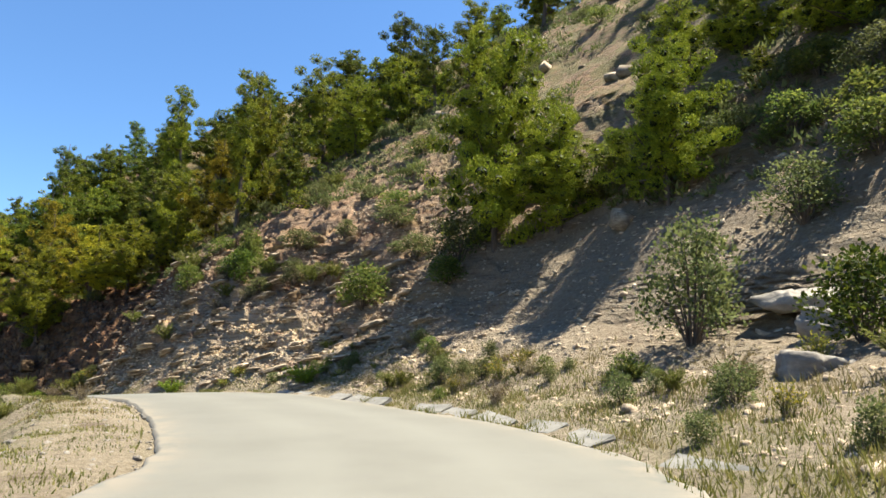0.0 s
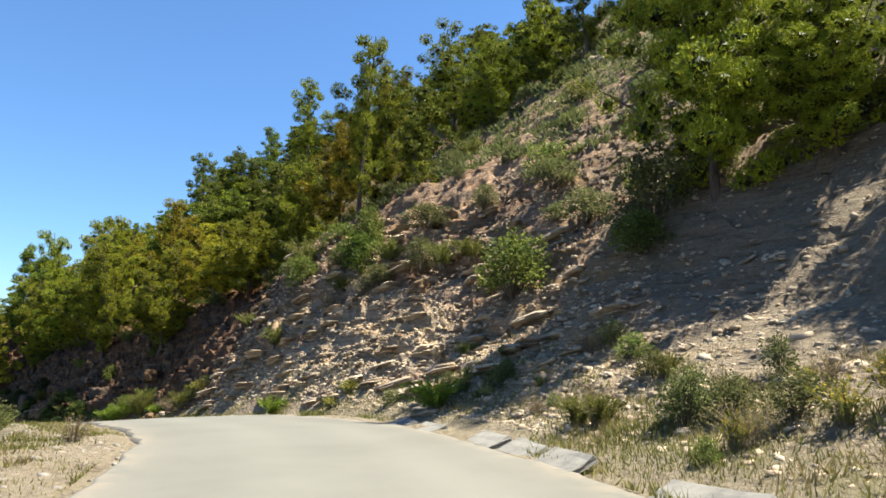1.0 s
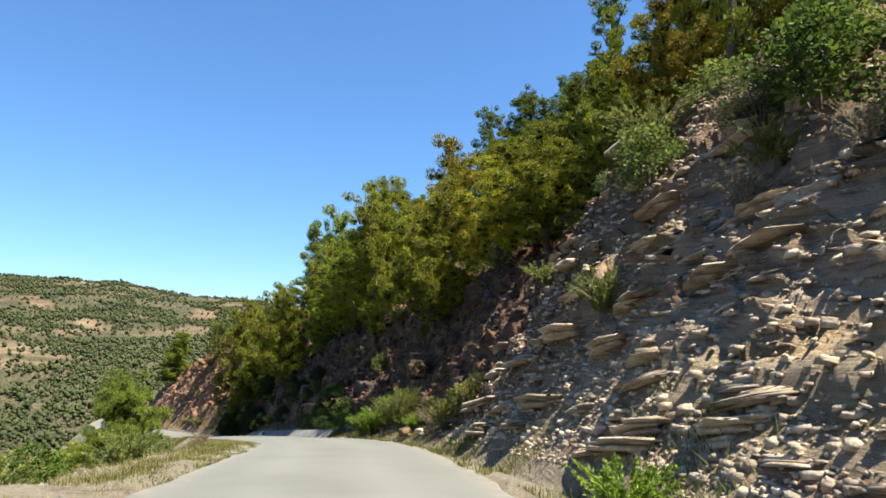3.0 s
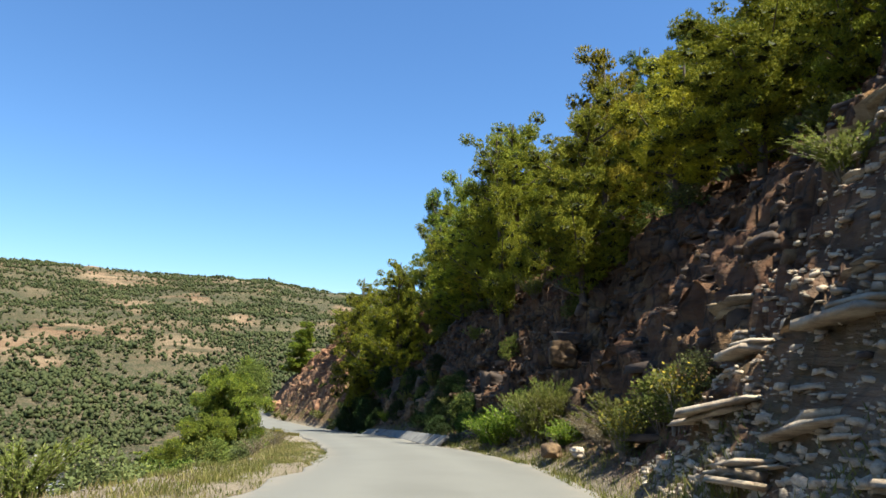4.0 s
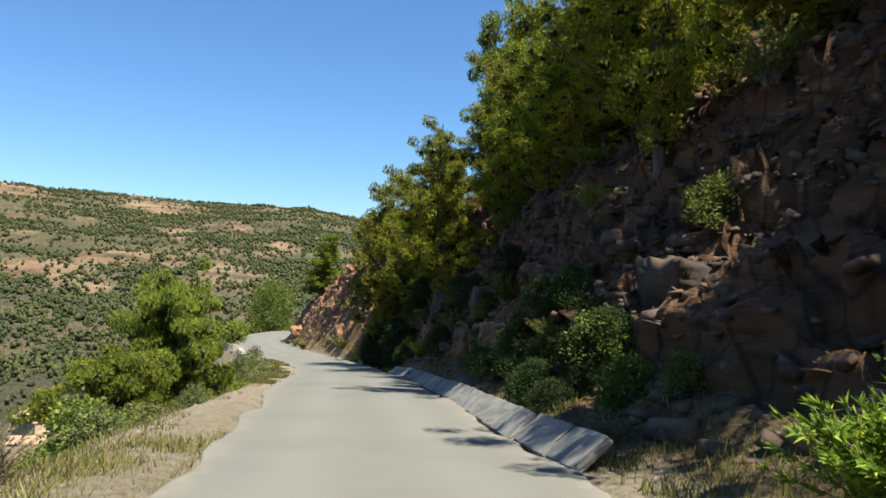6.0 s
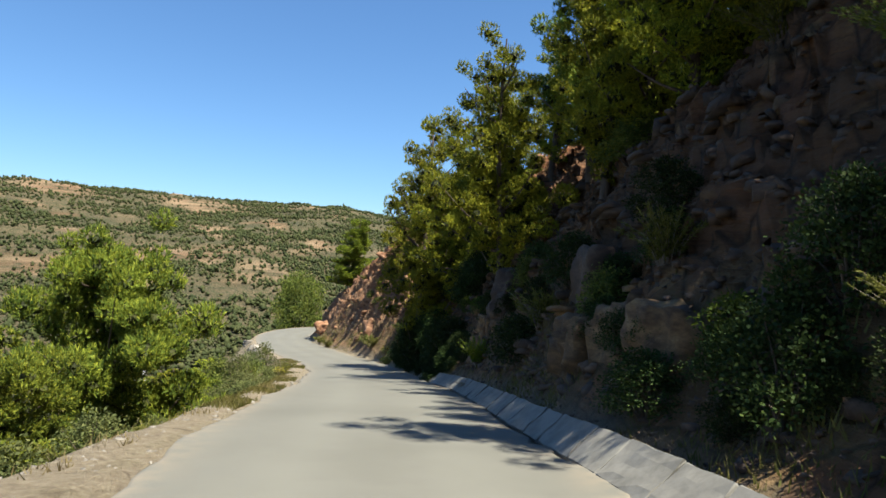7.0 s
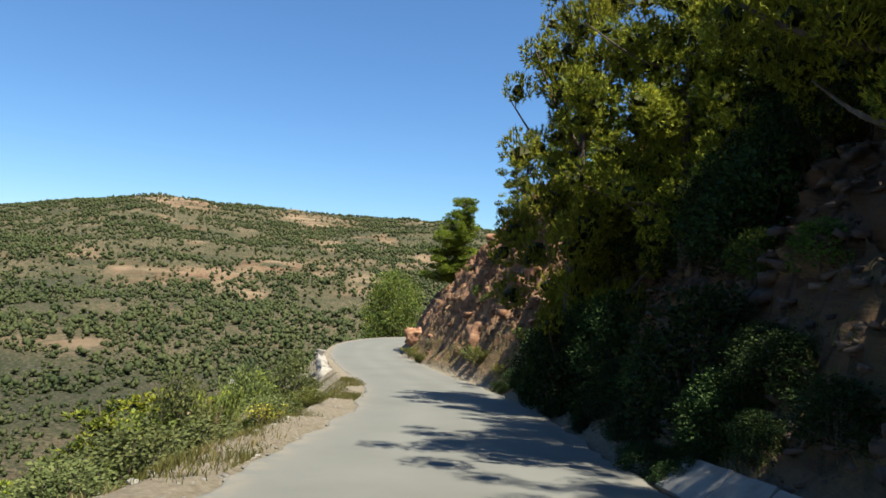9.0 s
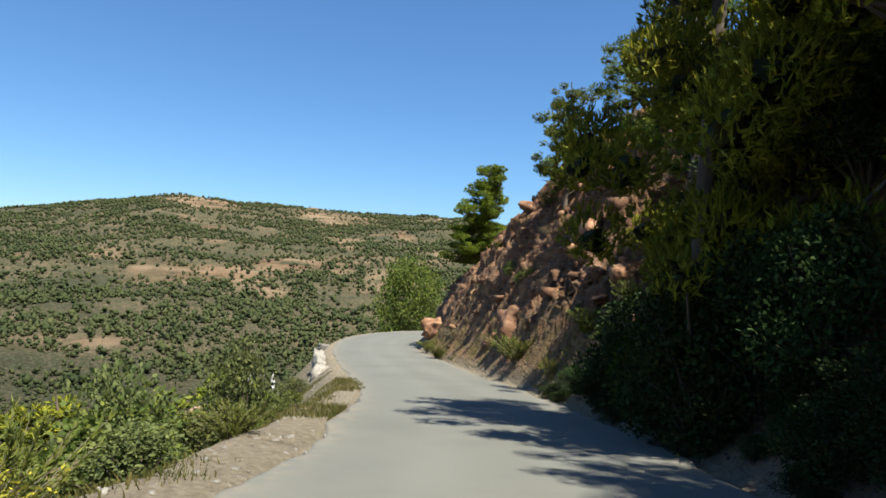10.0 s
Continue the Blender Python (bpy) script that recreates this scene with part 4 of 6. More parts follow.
def plant(kind, x, y, height, width, z=None, turn=None, sink=0.2):
    """Sets one tree or shrub down; the first of a kind is the one that was built."""
    n = len(used)
    turn = turn if turn is not None else (n * 2.399) % 6.283
    if kind in PINES:
        ob, label, cat, h0, w0 = PINES[kind]
        m = put(ob, x, y, stand(x, y, sink) if z is None else z, turn, width / w0, height / h0, 0.04 * math.sin(n * 1.7))
        group = "pines along the road"
    elif kind == "round":
        ob, label, cat, group = ROUND, "round broadleaf tree at the road bend", "tree", ""
        m = put(ob, x, y, stand(x, y, sink) if z is None else z, turn, width / 7.0, height / 7.0)
    else:
        ob, label, cat = SHRUBS[kind]
        m = put(ob, x, y, stand(x, y, 0.05) if z is None else z, turn, width, height, 0.1 * math.sin(n * 1.3))
        group = "shrubs on the hillside"
    if kind in used:
        tagged(copy_thing(ob, m @ Matrix.Diagonal((*(1 / v for v in ob.scale), 1))), label, cat, group)
    else:
        ob.matrix_basis = m
        tagged(ob, label, cat, group)
    used.add(kind)
    used.add((kind, n))


# pines by the height of their tops
for kind, x, y, top, w in [
    ("near", 2.0, 25.2, 13.9, 5.6), ("near", 4.3, 23.8, 9.3, 3.6), ("near", 7.2, 20.5, 11.0, 4.2),
    ("dark", -45.0, 74.0, 25.8, 4.6), ("dark", -37.7, 68.6, 23.9, 4.6), ("dark", -45.8, 91.0, 34.8, 4.8), ("tall", -28.6, 67.0, 29.8, 5.6), ("tall", -14.6, 44.2, 21.6, 5.2), ("wide", -13.4, 46.6, 19.6, 5.6),
    ("wide", -10.8, 53.5, 26.0, 6.8), ("gold", -31.6, 51.2, 13.4, 5.6), ("wide", -34.4, 66.5, 18.5, 6.0), ("young", -9.1, 38.7, 10.7, 2.4), ("tall", -38.5, 53.2, 11.8, 5.6), ("over", -29.6, 47.3, 9.0, 5.2),
    ("over", -37.4, 51.0, 10.3, 5.4), ("dark", -53.5, 60.5, 12.6, 5.2), ("over", -58.2, 60.1, 6.8, 4.6), ("over", -55.6, 58.2, 6.4, 5.2), ("over", -67.0, 61.6, 6.4, 7.2), ("over", -49.5, 57.0, 8.4, 5.4), ("over", -45.5, 55.6, 8.8, 5.4), ("dark", -73.0, 66.8, 3.2, 4.6),
    ("near", -62.8, 61.8, 4.4, 6.2), ("near", -23.4, 47.4, 10.4, 5.6), ("gold", -27.0, 49.0, 10.8, 6.2), ("wide", -7.0, 47.5, 21.5, 5.0), ("gold", -17.6, 48.8, 17.6, 5.4), ("wide", -22.6, 52.6, 16.2, 6.0),
    ("dark", -26.6, 57.0, 17.6, 5.4), ("gold", -45.0, 62.0, 13.6, 6.0), ("wide", -48.0, 57.2, 8.6, 5.4), ("over", -42.4, 54.2, 9.4, 5.8), ("dark", -10.7, 66.0, 33.0, 6.0), ("dark", -2.9, 57.0, 28.0, 5.5),
    ("dark", -4.7, 57.7, 33.0, 5.2), ("dark", -0.9, 45.6, 25.5, 4.0), ("wide", -6.6, 49.0, 22.4, 5.0), ("tall", 2.4, 50.0, 29.5, 5.0), ("wide", 10.3, 27.4, 16.6, 3.4), ("wide", 11.6, 24.0, 16.4, 4.4),
    ("near", 13.4, 20.0, 14.6, 4.6), ("wide", 16.5, 20.5, 17.4, 5.0), ("young", 11.0, 21.4, 11.4, 2.2),
    ("wide", -42.6, 56.4, 13.8, 6.0), ("wide", -52.6, 61.8, 13.8, 6.0), ("gold", -47.6, 60.4, 13.0, 6.0),
    ("slim", -100.6, 73.2, 3.0, 5.6), ("round", -126.0, 77.0, -3.8, 8.4), ("dark", -85.4, 70.6, 4.4, 3.8), ("dark", -79.6, 70.2, 5.0, 4.4), ("side", -55.6, 45.4, -1.4, 5.4), ("side", -51.6, 42.6, -3.9, 4.4),
]:
    base = float(ground_z(x, y)[0])
    plant(kind, x, y, 1.05 * (top - base) + 0.2, w)
# other pines by their own height
for kind, x, y, h, w in [
    ("wide", 13.8, 37.4, 4.6, 3.6), ("wide", 14.5, 33.0, 6.0, 5.0), ("wide", 17.0, 27.5, 5.6, 5.2), ("tall", 20.5, 33.0, 8.0, 6.0), ("wide", 24.0, 24.0, 7.0, 6.0), ("dark", 8.0, 52.0, 8.0, 6.0),
    ("dark", -50.5, 86.5, 7.0, 6.5), ("dark", -48.5, 66.0, 8.0, 6.0), ("dark", -40.0, 63.0, 8.0, 6.0), ("dark", -57.0, 66.0, 8.0, 6.0), ("tall", -61.0, 65.4, 8.0, 6.0), ("dark", -67.0, 67.0, 7.0, 5.6),
    ("young", -90.7, 73.2, 4.6, 3.6), ("dark", -37.0, 70.0, 8.0, 6.0), ("dark", -25.0, 68.0, 8.0, 6.0), ("wide", 2.0, 46.0, 5.0, 4.0),
    ("dark", -64.0, 38.0, 6.0, 5.0), ("wide", -47.0, 30.0, 6.5, 5.5), ("dark", -92.0, 50.0, 6.8, 5.4), ("dark", -107.0, 50.0, 8.0, 6.0), ("young", -79.0, 47.0, 4.2, 3.2),
]:
    plant(kind, x, y, h, w)

for kind, x, y, h, w in [
    ("sage", 4.6, 25.0, 1.6, 2.6), ("olive", 6.3, 24.0, 1.4, 2.6), ("sage", 2.0, 26.0, 1.3, 2.2), ("sage", 7.6, 22.6, 1.0, 1.8), ("olive", 0.2, 25.4, 1.1, 2.0), ("sage", -1.2, 28.2, 1.0, 2.0),
    ("olive", 10.2, 18.4, 1.2, 2.0), ("mound", 11.2, 16.4, 1.2, 2.2), ("sage", 9.4, 20.4, 1.0, 2.0), ("olive", 11.8, 19.6, 1.2, 2.2), ("sage", 12.4, 17.6, 1.2, 2.4), ("mound", 9.6, 22.6, 1.0, 2.0), ("sage", 8.6, 24.6, 1.0, 2.2), ("olive", 10.4, 15.2, 1.3, 2.2), ("sage", 12.6, 14.8, 1.4, 2.4),
    ("olive", -10.6, 35.0, 2.0, 1.8), ("broom", -9.1, 33.2, 1.1, 1.6), ("sage", -11.8, 35.2, 1.1, 1.6), ("broom", -14.7, 37.5, 1.5, 2.1), ("sage", -7.6, 33.8, 1.0, 2.4),
    ("dry", -9.9, 32.4, 0.8, 1.0), ("dry", -11.7, 33.3, 0.9, 1.0), ("broom", -14.5, 34.4, 1.0, 1.2), ("broom", -6.3, 30.7, 1.0, 1.2), ("bloom", -8.4, 27.3, 0.5, 0.9), ("bloom", -8.9, 27.1, 0.4, 0.7),
    ("fern", -12.0, 29.5, 0.7, 1.0), ("fern", -29.8, 43.2, 1.1, 1.4), ("fern", -28.6, 43.0, 1.2, 1.3), ("broom", -26.6, 42.2, 1.15, 1.3), ("fern", -25.0, 40.9, 0.6, 1.2), ("dry", -24.2, 40.7, 0.6, 1.0),
    ("dry", -23.8, 40.4, 0.6, 0.9), ("fern", -52.9, 55.3, 0.9, 1.0), ("leafy", -69.1, 62.5, 1.5, 1.9),
    ("olive", -11.6, 47.1, 2.4, 2.9), ("leafy", -10.6, 34.0, 1.8, 2.2), ("olive", -14.2, 36.3, 1.5, 1.9), ("olive", -3.3, 27.3, 1.8, 2.4), ("sage", 5.3, 13.8, 2.5, 2.3),
    ("sage", 0.6, 26.1, 2.1, 2.6), ("sage", -2.3, 30.7, 1.0, 2.3), ("sage", -9.1, 32.2, 0.9, 1.7), ("broom", -5.1, 30.1, 0.8, 1.5), ("sage", 8.6, 15.4, 1.5, 2.2),
    ("leafy", 6.6, 10.3, 1.4, 1.6), ("dry", 4.5, 10.2, 0.8, 1.0), ("olive", -21.2, 38.7, 0.9, 1.4), ("broom", -18.4, 38.9, 0.8, 1.3), ("olive", -3.7, 49.2, 2.6, 2.5),
    ("sage", -5.0, 32.3, 0.9, 1.2), ("sage", -7.3, 31.5, 1.2, 1.5), ("broom", -11.4, 33.8, 0.8, 1.2), ("broom", -22.4, 39.3, 1.0, 1.4), ("fern", -4.7, 23.3, 0.8, 1.2),
    ("sage", 0.1, 17.7, 0.8, 0.9), ("bloom", 0.4, 16.3, 0.45, 0.5), ("bloom", -20.6, 38.2, 1.0, 1.2), ("bloom", -21.9, 38.7, 0.9, 0.9), ("broom", -26.9, 42.0, 1.5, 1.4),
    ("fern", -29.2, 42.8, 1.0, 1.0), ("broom", -27.0, 42.9, 0.9, 1.0), ("dry", -23.1, 39.7, 0.5, 0.7), ("sage", -20.5, 38.5, 0.8, 1.0), ("fern", -30.0, 43.2, 1.0, 1.1),
    ("broom", -29.2, 43.7, 1.3, 1.1), ("broom", -27.2, 42.9, 1.3, 1.3), ("dry", -33.9, 45.2, 0.5, 0.7), ("dry", -28.2, 43.0, 0.5, 0.8), ("dry", -51.7, 54.0, 0.4, 0.6),
    ("sage", -59.4, 50.0, 0.8, 1.5), ("broom", -81.2, 66.1, 1.0, 1.7), ("sage", -64.5, 51.8, 1.0, 2.4), ("bloom", -63.7, 52.8, 0.5, 0.9), ("broom", -68.1, 54.6, 0.6, 0.9),
    ("broom", -93.2, 67.6, 0.9, 1.4), ("broom", -82.7, 66.5, 1.0, 1.5), ("bloom", -77.0, 65.0, 0.6, 1.0), ("broom", -97.4, 68.6, 0.8, 1.3), ("sage", -67.8, 53.4, 1.1, 1.8),
    ("sage", -62.0, 50.6, 1.3, 2.2), ("sage", -70.2, 54.2, 1.1, 2.0), ("olive", -72.6, 55.0, 1.0, 1.8), ("sage", -35.0, 35.3, 1.3, 2.2), ("sage", -33.6, 34.0, 1.2, 2.0),
    ("leafy", -37.0, 36.6, 1.4, 2.0), ("olive", -39.5, 37.8, 2.0, 2.4), ("dry", -33.0, 37.2, 0.6, 0.9), ("dry", -35.2, 38.8, 0.6, 0.9), ("sage", -30.2, 33.2, 1.4, 1.8),
    ("olive", -45.5, 41.0, 2.0, 2.2), ("sage", -49.5, 43.0, 1.6, 2.2), ("olive", -58.0, 46.6, 1.8, 2.4), ("broom", -21.0, 26.5, 1.0, 1.4), ("sage", -18.0, 24.0, 1.2, 1.6),
    ("broom", -24.5, 30.4, 1.1, 1.5), ("sage", -27.5, 31.8, 1.5, 2.0), ("leafy", -23.5, 28.0, 1.4, 1.8), ("dry", -9.3, 17.6, 0.5, 0.7), ("sage", -86.0, 58.6, 0.8, 1.4),
]:
    plant(kind, x, y, h, w)

# low pines and shrubs along the lip of the cliff
rng = np.random.default_rng(15)
for s in np.arange(57, 78, 4.4):
    ss, e = s + rng.uniform(-1, 1), rng.uniform(4.0, 6.2)
    x, y, z = [float(v) for v in surface(ss, e)]
    plant(str(rng.choice(["wide", "gold", "young", "wide"])), x, y, rng.uniform(3.2, 5.2), rng.uniform(3.4, 4.6), z - 0.3)
    for _ in range(2):
        x, y, z = [float(v) for v in surface(s + rng.uniform(-1.5, 1.5), rng.uniform(3.0, 4.6))]
        h = rng.uniform(0.7, 1.3)
        plant(str(rng.choice(["sage", "olive", "broom"])), x, y, h, h * 1.5, z - 0.1)
# dark scrub at the foot of the cliff
for s in np.arange(55, 106, 2.4):
    x, y, z = [float(v) for v in surface(s + rng.uniform(-1, 1), rng.uniform(0.9, 1.9))]
    h = rng.uniform(0.5, 1.1)
    plant(str(rng.choice(["leafy", "broom", "olive"])), x, y, h, h * 1.3, z - 0.1)
# dense evergreen bushes over the shaded bank, added near-black to deepen its shade
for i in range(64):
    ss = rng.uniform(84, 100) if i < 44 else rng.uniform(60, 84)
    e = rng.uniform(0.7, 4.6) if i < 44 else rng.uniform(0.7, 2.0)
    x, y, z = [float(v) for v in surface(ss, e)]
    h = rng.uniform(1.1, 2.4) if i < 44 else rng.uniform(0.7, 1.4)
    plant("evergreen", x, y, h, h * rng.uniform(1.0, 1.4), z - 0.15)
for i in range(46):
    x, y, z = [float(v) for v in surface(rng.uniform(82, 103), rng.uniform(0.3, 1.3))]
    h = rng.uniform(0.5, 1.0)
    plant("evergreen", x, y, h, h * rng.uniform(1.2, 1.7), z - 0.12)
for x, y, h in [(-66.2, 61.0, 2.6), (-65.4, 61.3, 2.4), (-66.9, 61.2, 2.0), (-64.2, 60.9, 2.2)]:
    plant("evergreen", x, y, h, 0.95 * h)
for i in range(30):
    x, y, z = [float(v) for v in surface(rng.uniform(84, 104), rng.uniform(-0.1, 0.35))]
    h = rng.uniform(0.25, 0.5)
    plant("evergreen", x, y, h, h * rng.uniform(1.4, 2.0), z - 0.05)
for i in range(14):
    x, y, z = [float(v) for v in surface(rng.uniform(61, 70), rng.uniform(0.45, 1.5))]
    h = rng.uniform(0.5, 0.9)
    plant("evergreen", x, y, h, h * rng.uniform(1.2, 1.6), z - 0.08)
# pine wood on the upper slope
rng = np.random.default_rng(25)
for i in range(74):
    ss, e = rng.uniform(38, 104), rng.uniform(9, 46)
    if i >= 60:
        ss, e = rng.uniform(14, 48), rng.uniform(17, 48)
    elif ss - 0.6 * e < 22:
        continue
    x, y, z = [float(v) for v in surface(ss, e)]
    h = rng.uniform(5, 7.5)
    plant(str(rng.choice(["thin", "light", "thin"])), x, y, h, h * rng.uniform(0.55, 0.75), z - 0.3)
# weeds along the bank
for i in range(80):
    x, y, z = [float(v) for v in surface(rng.uniform(-1, 26), rng.uniform(0.5, 3.4))]
    h = rng.uniform(0.25, 0.6)
    plant(str(rng.choice(["dry", "scrub", "bloom", "broom", "mound"])), x, y, h, h * rng.uniform(1.0, 1.5), z - 0.04)
# scattered shrubs on the upper hillside
rng = np.random.default_rng(5)
for i in range(260):
    s, e = rng.uniform(-4, 112 if i < 170 else 45), rng.uniform(4.5, 34)
    if s < 24 and e < 9:
        continue
    x, y, z = [float(v) for v in surface(s, e)]
    k = rng.choice(["scrub", "mound", "scrub", "broom", "mound", "scrub"])
    h = rng.uniform(0.5, 1.2)
    plant(str(k), x, y, h, h * rng.uniform(1.3, 2.0), z - 0.08)
for i in range(60):
    s, e = rng.uniform(25, 118), rng.uniform(2.0, 26)
    x, y, z = [float(v) for v in valley_side(s, e)]
    k = rng.choice(["scrub", "mound", "leafy", "sage", "broom", "mound"])
    h = rng.uniform(0.6, 1.5) * (0.6 if e < 3.5 else 1.2)
    plant(str(k), x, y, h, h * rng.uniform(1.2, 1.8), z - 0.08)
# a belt of bushes below the outer verge
rng = np.random.default_rng(35)
for s in np.r_[np.arange(20, 112, 1.0), np.arange(38, 80, 0.75)]:
    x, y, z = [float(v) for v in valley_side(s + rng.uniform(-0.5, 0.5), rng.uniform(1.9, 4.8))]
    h = rng.uniform(0.5, 1.2)
    plant(str(rng.choice(["sage", "sage", "broom", "olive", "scrub", "mound", "broom"])), x, y, h, h * rng.uniform(1.2, 1.8), z - 0.1)


# taller bushes below the outer edge before the bend
rng = np.random.default_rng(45)
for s in np.arange(88, 112, 1.1):
    x, y, z = [float(v) for v in valley_side(s + rng.uniform(-0.5, 0.5), rng.uniform(2.2, 4.4))]
    h = rng.uniform(0.8, 1.4)
    plant(str(rng.choice(["olive", "broom", "mound", "olive", "sage"])), x, y, h, h * rng.uniform(1.0, 1.4), z - 0.1)
# low trees and scrub on the slope below the road
for i in range(70):
    s, e = rng.uniform(70, 128), rng.uniform(5, 30)
    x, y, z = [float(v) for v in valley_side(s, e)]
    h = rng.uniform(1.6, 4.2)
    plant(str(rng.choice(["olive", "light", "thin", "mound", "sage", "light"])), x, y, h, h * rng.uniform(0.8, 1.2), z - 0.2)


for kind, x, y, h, w in [("olive", -65.4, 51.0, 1.9, 2.2), ("sage", -65.3, 51.35, 2.4, 1.7), ("sage", -69.1, 53.05, 2.4, 1.7), ("sage", -73.4, 55.3, 2.4, 1.8), ("broom", -66.6, 52.2, 1.9, 1.6), ("sage", -63.0, 49.6, 1.7, 1.8), ("dry", -65.9, 52.0, 1.5, 1.6), ("olive", -68.8, 52.9, 1.8, 2.4), ("mound", -70.4, 53.6, 1.9, 2.4), ("light", -77.2, 51.6, 5.2, 4.6), ("thin", -77.4, 49.4, 6.2, 4.6), ("light", -85.2, 53.4, 5.0, 4.4), ("thin", -85.4, 51.4, 6.2, 4.8), ("olive", -86.4, 56.2, 3.2, 3.4), ("light", -90.2, 56.4, 4.2, 3.8), ("thin", -92.2, 51.0, 8.0, 5.4), ("light", -80.0, 53.4, 3.8, 3.6)]:
    plant(kind, x, y, h, w)


# ---- rocks ----
def ball(level):
    bm = bmesh.new()
    bmesh.ops.create_icosphere(bm, subdivisions=level, radius=1)
    v = np.array([q.co[:] for q in bm.verts])
    f = np.array([[q.index for q in g.verts] for g in bm.faces])
    bm.free()
    return v, f


BALL = ball(4)


def boulder(seed, sx, sy, sz, mat, name="boulder", square=False):
    """A blocky rock cut by uneven planes, with bedding lines."""
    rng = np.random.default_rng(seed)
    v, f = BALL
    planes = np.vstack([np.eye(3), -np.eye(3), rng.normal(size=(9, 3))])
    planes += (0.07 if square else 0.18) * rng.normal(size=planes.shape)
    planes /= np.linalg.norm(planes, axis=1)[:, None]
    far = np.r_[rng.uniform(0.75, 1.0, 6), rng.uniform(0.85, 1.15, 9) + (0.42 if square else 0)]
    d = v @ planes.T
    r = np.min(np.where(d > 0.05, far / np.maximum(d, 0.05), 9), axis=1)
    p = v * r[:, None] * [sx / 2, sy / 2, sz / 2]
    k = 0.5 + 0.5 * vnoise(p[:, 0] * 1.1, p[:, 1] * 1.1, p[:, 2] * 5.0, seed)
    p = p * (1 - 0.07 * k[:, None]) + (v * (0.035 * min(sx, sy, sz) * fbm(p[:, 0] * 4, p[:, 1] * 4, p[:, 2] * 4, 4, seed))[:, None])
    cut = shards(p[:, 0], p[:, 1], p[:, 2], 0.55, 0.5, 0.4, seed) + 0.4 * shards(p[:, 0], p[:, 1], p[:, 2], 0.2, 0.2, 0.12, seed)
    p = p + v * ((0.085 if square else 0.1) * min(1.2, min(sx, sy, sz)) * cut)[:, None]
    return new(name, mesh_of(name, p, f, mat))


